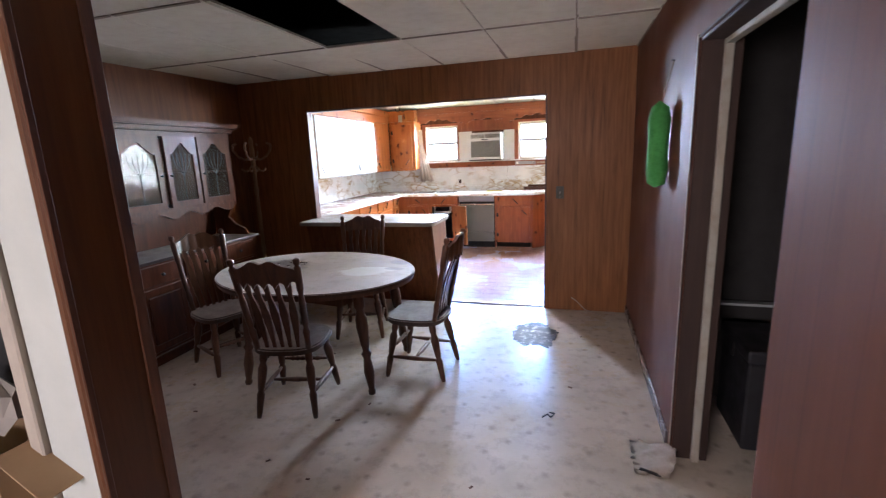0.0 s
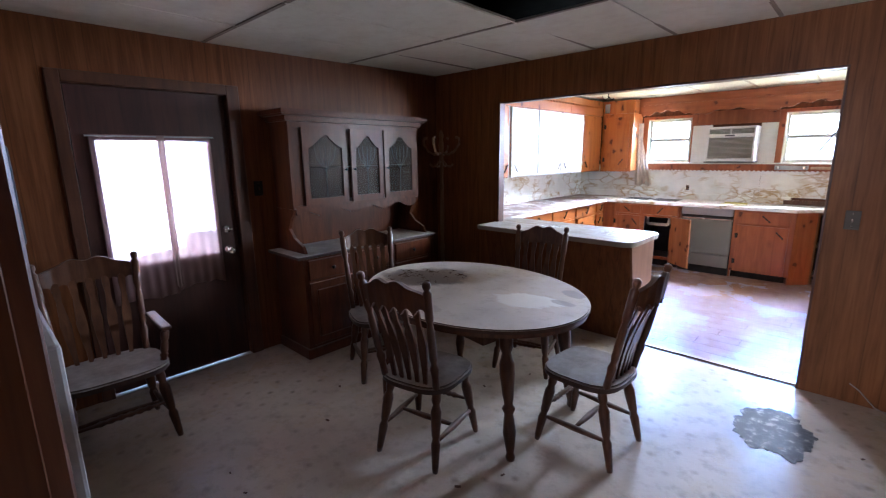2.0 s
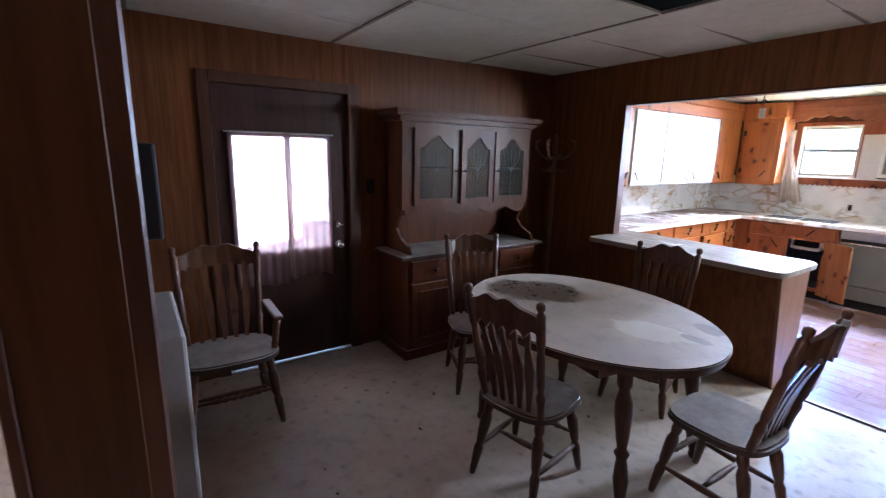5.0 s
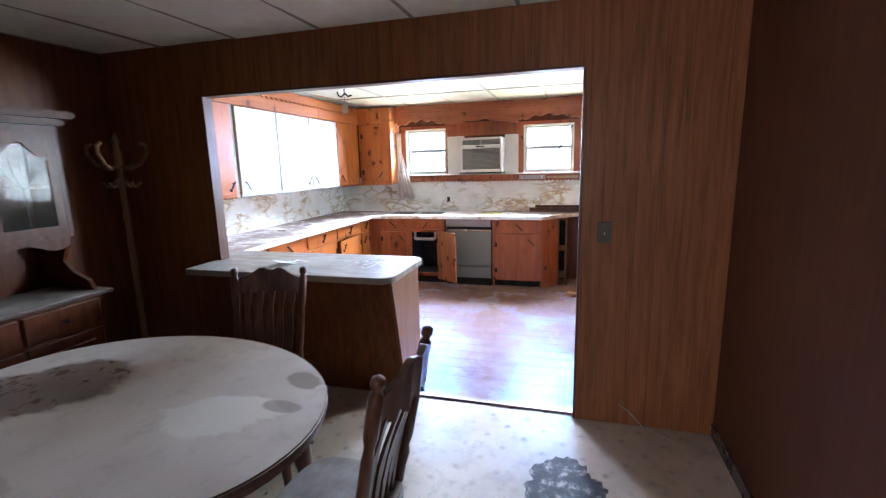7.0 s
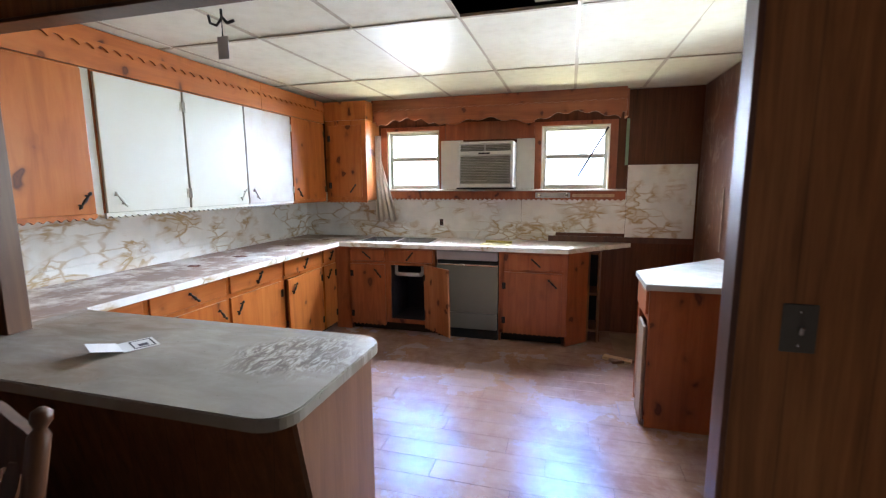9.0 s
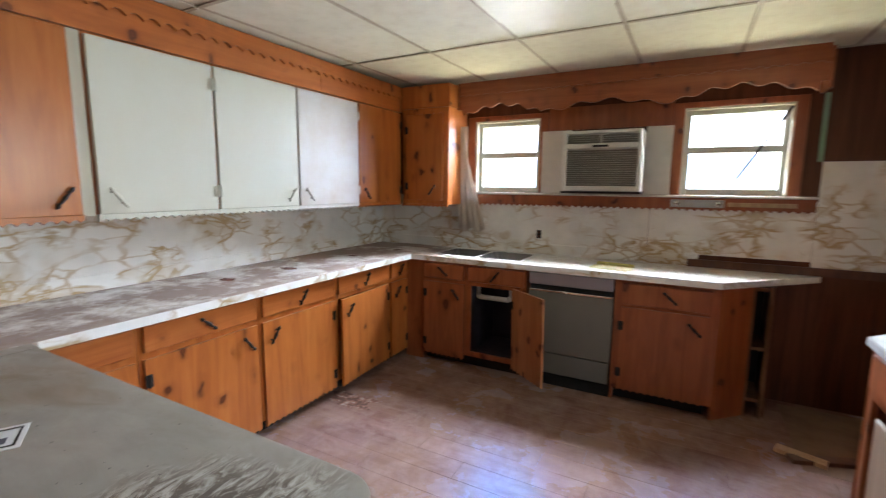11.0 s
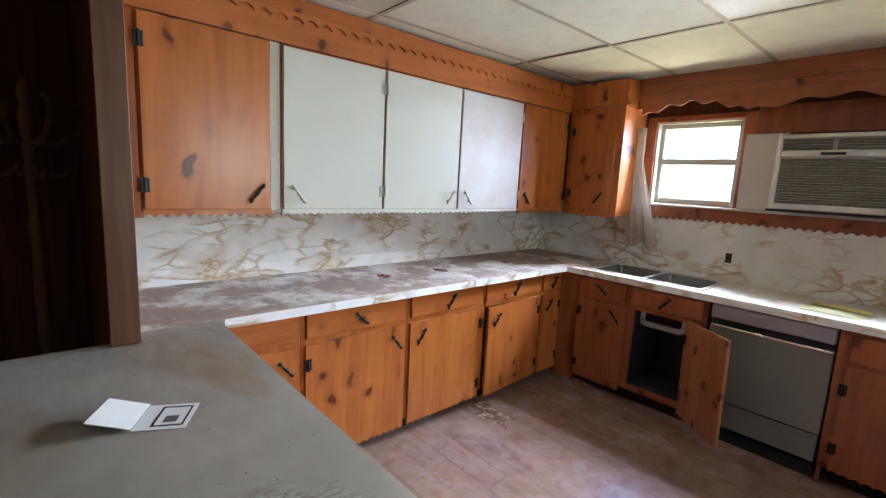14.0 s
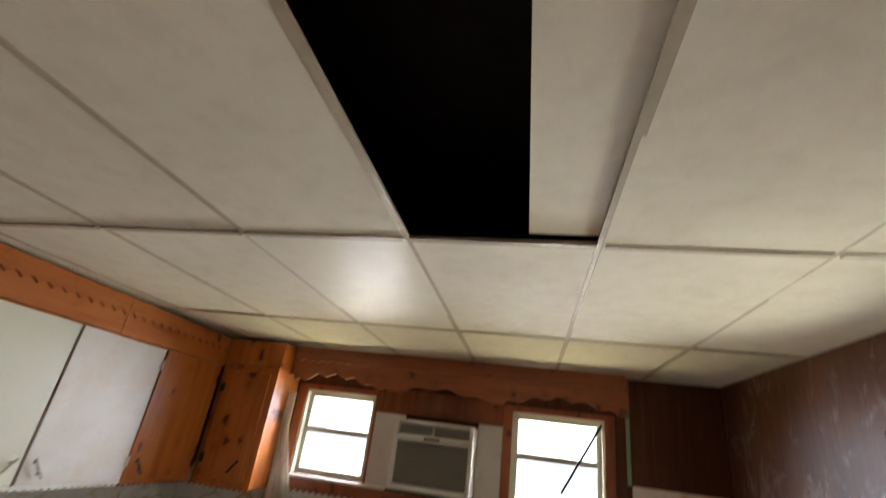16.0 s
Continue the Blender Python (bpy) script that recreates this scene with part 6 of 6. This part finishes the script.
def carton(m, w, d, h, label):
    u = thing("cardboard_box", label, "box", "boxes in the hall", m)
    part("carton", boxes((-w / 2, w / 2, -d / 2, -d / 2 + 0.005, 0, h), (-w / 2, w / 2, d / 2 - 0.005, d / 2, 0, h), (-w / 2, -w / 2 + 0.005, -d / 2 + 0.005, d / 2 - 0.005, 0, h), (w / 2 - 0.005, w / 2, -d / 2 + 0.005, d / 2 - 0.005, 0, h), (-w / 2 + 0.005, w / 2 - 0.005, -d / 2 + 0.005, d / 2 - 0.005, 0, 0.005)), CARD, u)
    part("flap", turn_up(boxes((0, w * 0.45, -d / 2, d / 2, 0, 0.004)), Matrix.Translation((w / 2, 0, h)) @ Matrix.Rotation(radians(28), 4, "Y")), CARD, u)
    part("flap", turn_up(boxes((-w * 0.4, 0, -d / 2, d / 2, 0, 0.004)), Matrix.Translation((-w / 2, 0, h)) @ Matrix.Rotation(radians(40), 4, "Y")), CARD, u)


carton(pose(-1.20, 0.69, 0, 0, 0, 2), 0.40, 0.16, 0.56, "open brown cardboard box in the hall niche")
carton(pose(-1.17, 0.69, 0.564, 0, 0, -2), 0.36, 0.15, 0.38, "open brown cardboard box on another box")
bm = lathe([(0.02, 0.0), (0.09, 0.015), (0.11, 0.05), (0.08, 0.10), (0.04, 0.13), (0.01, 0.145)], 18)
for v in bm.verts:
    v.co += Vector((noise.noise(v.co * 14), 0.4 * noise.noise(v.co * 17 + Vector((3, 0, 0))), noise.noise(v.co * 15 + Vector((0, 7, 0))))) * 0.035
    v.co.y *= 0.5
lone("crumpled_bag", turn_up(bm, Matrix.Translation((-1.13, 0.69, 0.955))), plain("dusty_plastic_bag", (0.30, 0.27, 0.24), 0.5, 0, 0.6, 9, (0.16, 0.12, 0.09)), "crumpled pale bag lying on a cardboard box", "bag")
# added black panel; the niche stands in for an opening into the dark
lone("niche_back", boxes((-1.498, -0.957, 0.792, 0.799, 0, 2.3)), BLACK, "black panel standing for the dark beyond the hall opening", "panel")

# ---- dirt on the floors ----
def blot(cx, cy, rx, ry, z, seed, n=48, rough=0.25):
    rnd = Vector((seed * 3.7, seed * 1.3, 0))
    pts = []
    for k in range(n):
        a = 2 * math.pi * k / n
        d = Vector((math.cos(a), math.sin(a), 0))
        r = 1 + rough * noise.noise(d * 2.2 + rnd) + rough * 0.5 * noise.noise(d * 7 + rnd)
        pts.append((cx + rx * r * d.x, cy + ry * r * d.y))
    return prism(pts, z, z + 0.0015)


def stain_mat(name, colour, rough):
    m, n, l, b = material(name, rough, 0, 0.15)
    f = noise_tex(n, l, coords(n, l), 16, 5, 0.7)
    l.new(ramp(n, l, f, [(0.46, colour), (0.55, tuple(c * 2.4 for c in colour)), (0.63, (0.32, 0.28, 0.24))]), b.inputs["Base Color"])
    l.new(ramp(n, l, f, [(0.4, grey(rough)), (0.6, grey(0.7))]), b.inputs["Roughness"])
    return m


lone("floor_stain", blot(-0.09, 3.78, 0.18, 0.27, 0.0015, 3, 96, 0.34), stain_mat("dark_wet_stain", (0.032, 0.030, 0.032), 0.68), "dark dried stain on the vinyl floor", "stain")
lone("corner_stain", blot(-2.60, 6.48, 0.16, 0.10, 0.0012, 8, rough=0.6), stain_mat("brown_dirt_stain", (0.10, 0.05, 0.035), 0.7), "brown dirt on the floor before the cabinets", "stain")
for k, (x, y, rx) in enumerate(((-3.02, 6.35, 0.06), (-3.02, 7.02, 0.035), (-3.05, 5.9, 0.05), (-2.9, 7.5, 0.04))):
    lone("worktop_stain", blot(x, y, rx, rx * 0.7, 0.9125, 20 + k, rough=0.5), stain_mat("rust_stain", (0.10, 0.035, 0.02), 0.6) if k == 0 else bpy.data.materials["rust_stain"], "dark rusty stain on the worktop", "stain", "stains on the worktop")
cordm = tube([(0.21, YW - 0.006, 0.13), (0.26, YW - 0.012, 0.10), (0.34, YW - 0.03, 0.02), (0.44, YW - 0.08, 0.006), (0.52, YW - 0.16, 0.006)], 0.004, 6)
lone("loose_wire", cordm, plain("pale_wire", (0.35, 0.30, 0.26), 0.6), "loose pale wire at the foot of the panelling", "wire")
bm = bmesh.new()
rows = []
for i in range(13):
    f = i / 12
    rows.append([bm.verts.new((0.53 + 0.20 * g * (0.75 + 0.25 * math.sin(math.pi * f)) + 0.03 * noise.noise(Vector((f * 6, g * 3, 2))), 2.14 + 0.27 * f + 0.05 * noise.noise(Vector((g * 5, f * 2, 7))), 0.003 + 0.075 * g ** 1.6 * math.sin(math.pi * f) ** 0.7 * (0.7 + 0.5 * noise.noise(Vector((f * 5, g * 4, 0)))))) for g in [k / 6 for k in range(7)]])
for p, q in zip(rows, rows[1:]):
    for k in range(6):
        bm.faces.new((p[k], p[k + 1], q[k + 1], q[k]))
bmesh.ops.solidify(bm, geom=bm.faces[:], thickness=0.003)
lone("curled_vinyl", smooth(bm, 80), plain("torn_vinyl", (0.58, 0.48, 0.38), 0.6, 0, 0.5, 12, (0.30, 0.20, 0.13)), "torn curled piece of vinyl floor at the doorway", "flooring")
rnd = random.Random(4)
for k in range(16):
    x, y = rnd.uniform(-2.6, 0.5), rnd.uniform(1.2, 4.2)
    s = rnd.uniform(0.006, 0.016)
    lone("debris_bit", turn_up(boxes((-s, s, -s * 0.5, s * 0.5, 0, 0.003), bevel=0.001), pose(x, y, 0.0008, 0, 0, rnd.uniform(0, 180))), TRIM, "small dark bit of debris on the vinyl floor", "debris", "debris on the floor")
bm = tube([(0.06, 2.52, 0.006), (0.09, 2.55, 0.012), (0.11, 2.53, 0.006), (0.13, 2.56, 0.016), (0.10, 2.58, 0.006)], 0.004, 5)
lone("dead_twig", bm, IRON, "small dark dried twig on the vinyl floor", "debris")
lone("black_scrap", turn_up(boxes((-0.05, 0.05, -0.01, 0.01, 0, 0.006), bevel=0.002), pose(0.60, 2.16, 0.004, 0, 0, -20)), IRON, "black scrap at the doorway", "debris")

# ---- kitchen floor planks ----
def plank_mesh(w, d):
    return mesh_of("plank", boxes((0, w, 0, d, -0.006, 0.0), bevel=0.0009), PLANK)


ROW, full, last = 0.152, 0.914, {}
y = YP + 0.012
rnd = random.Random(9)
while y < YB - 0.01:
    d = min(ROW, YB - y) - 0.0009
    x = XL - rnd.uniform(0.0, 0.85)
    while x < XR:
        x0, x1 = max(x, XL), min(x + full, XR)
        if x1 - x0 > 0.03:
            key = (round(x1 - x0, 3), round(d, 3))
            if key not in last:
                last[key] = plank_mesh(key[0] - 0.0009, key[1])
            ob = new("plank", last[key])
            ob.location = (x0, y, 0.0)
            ob.parent = floor_kitchen
        x += full
    y += ROW
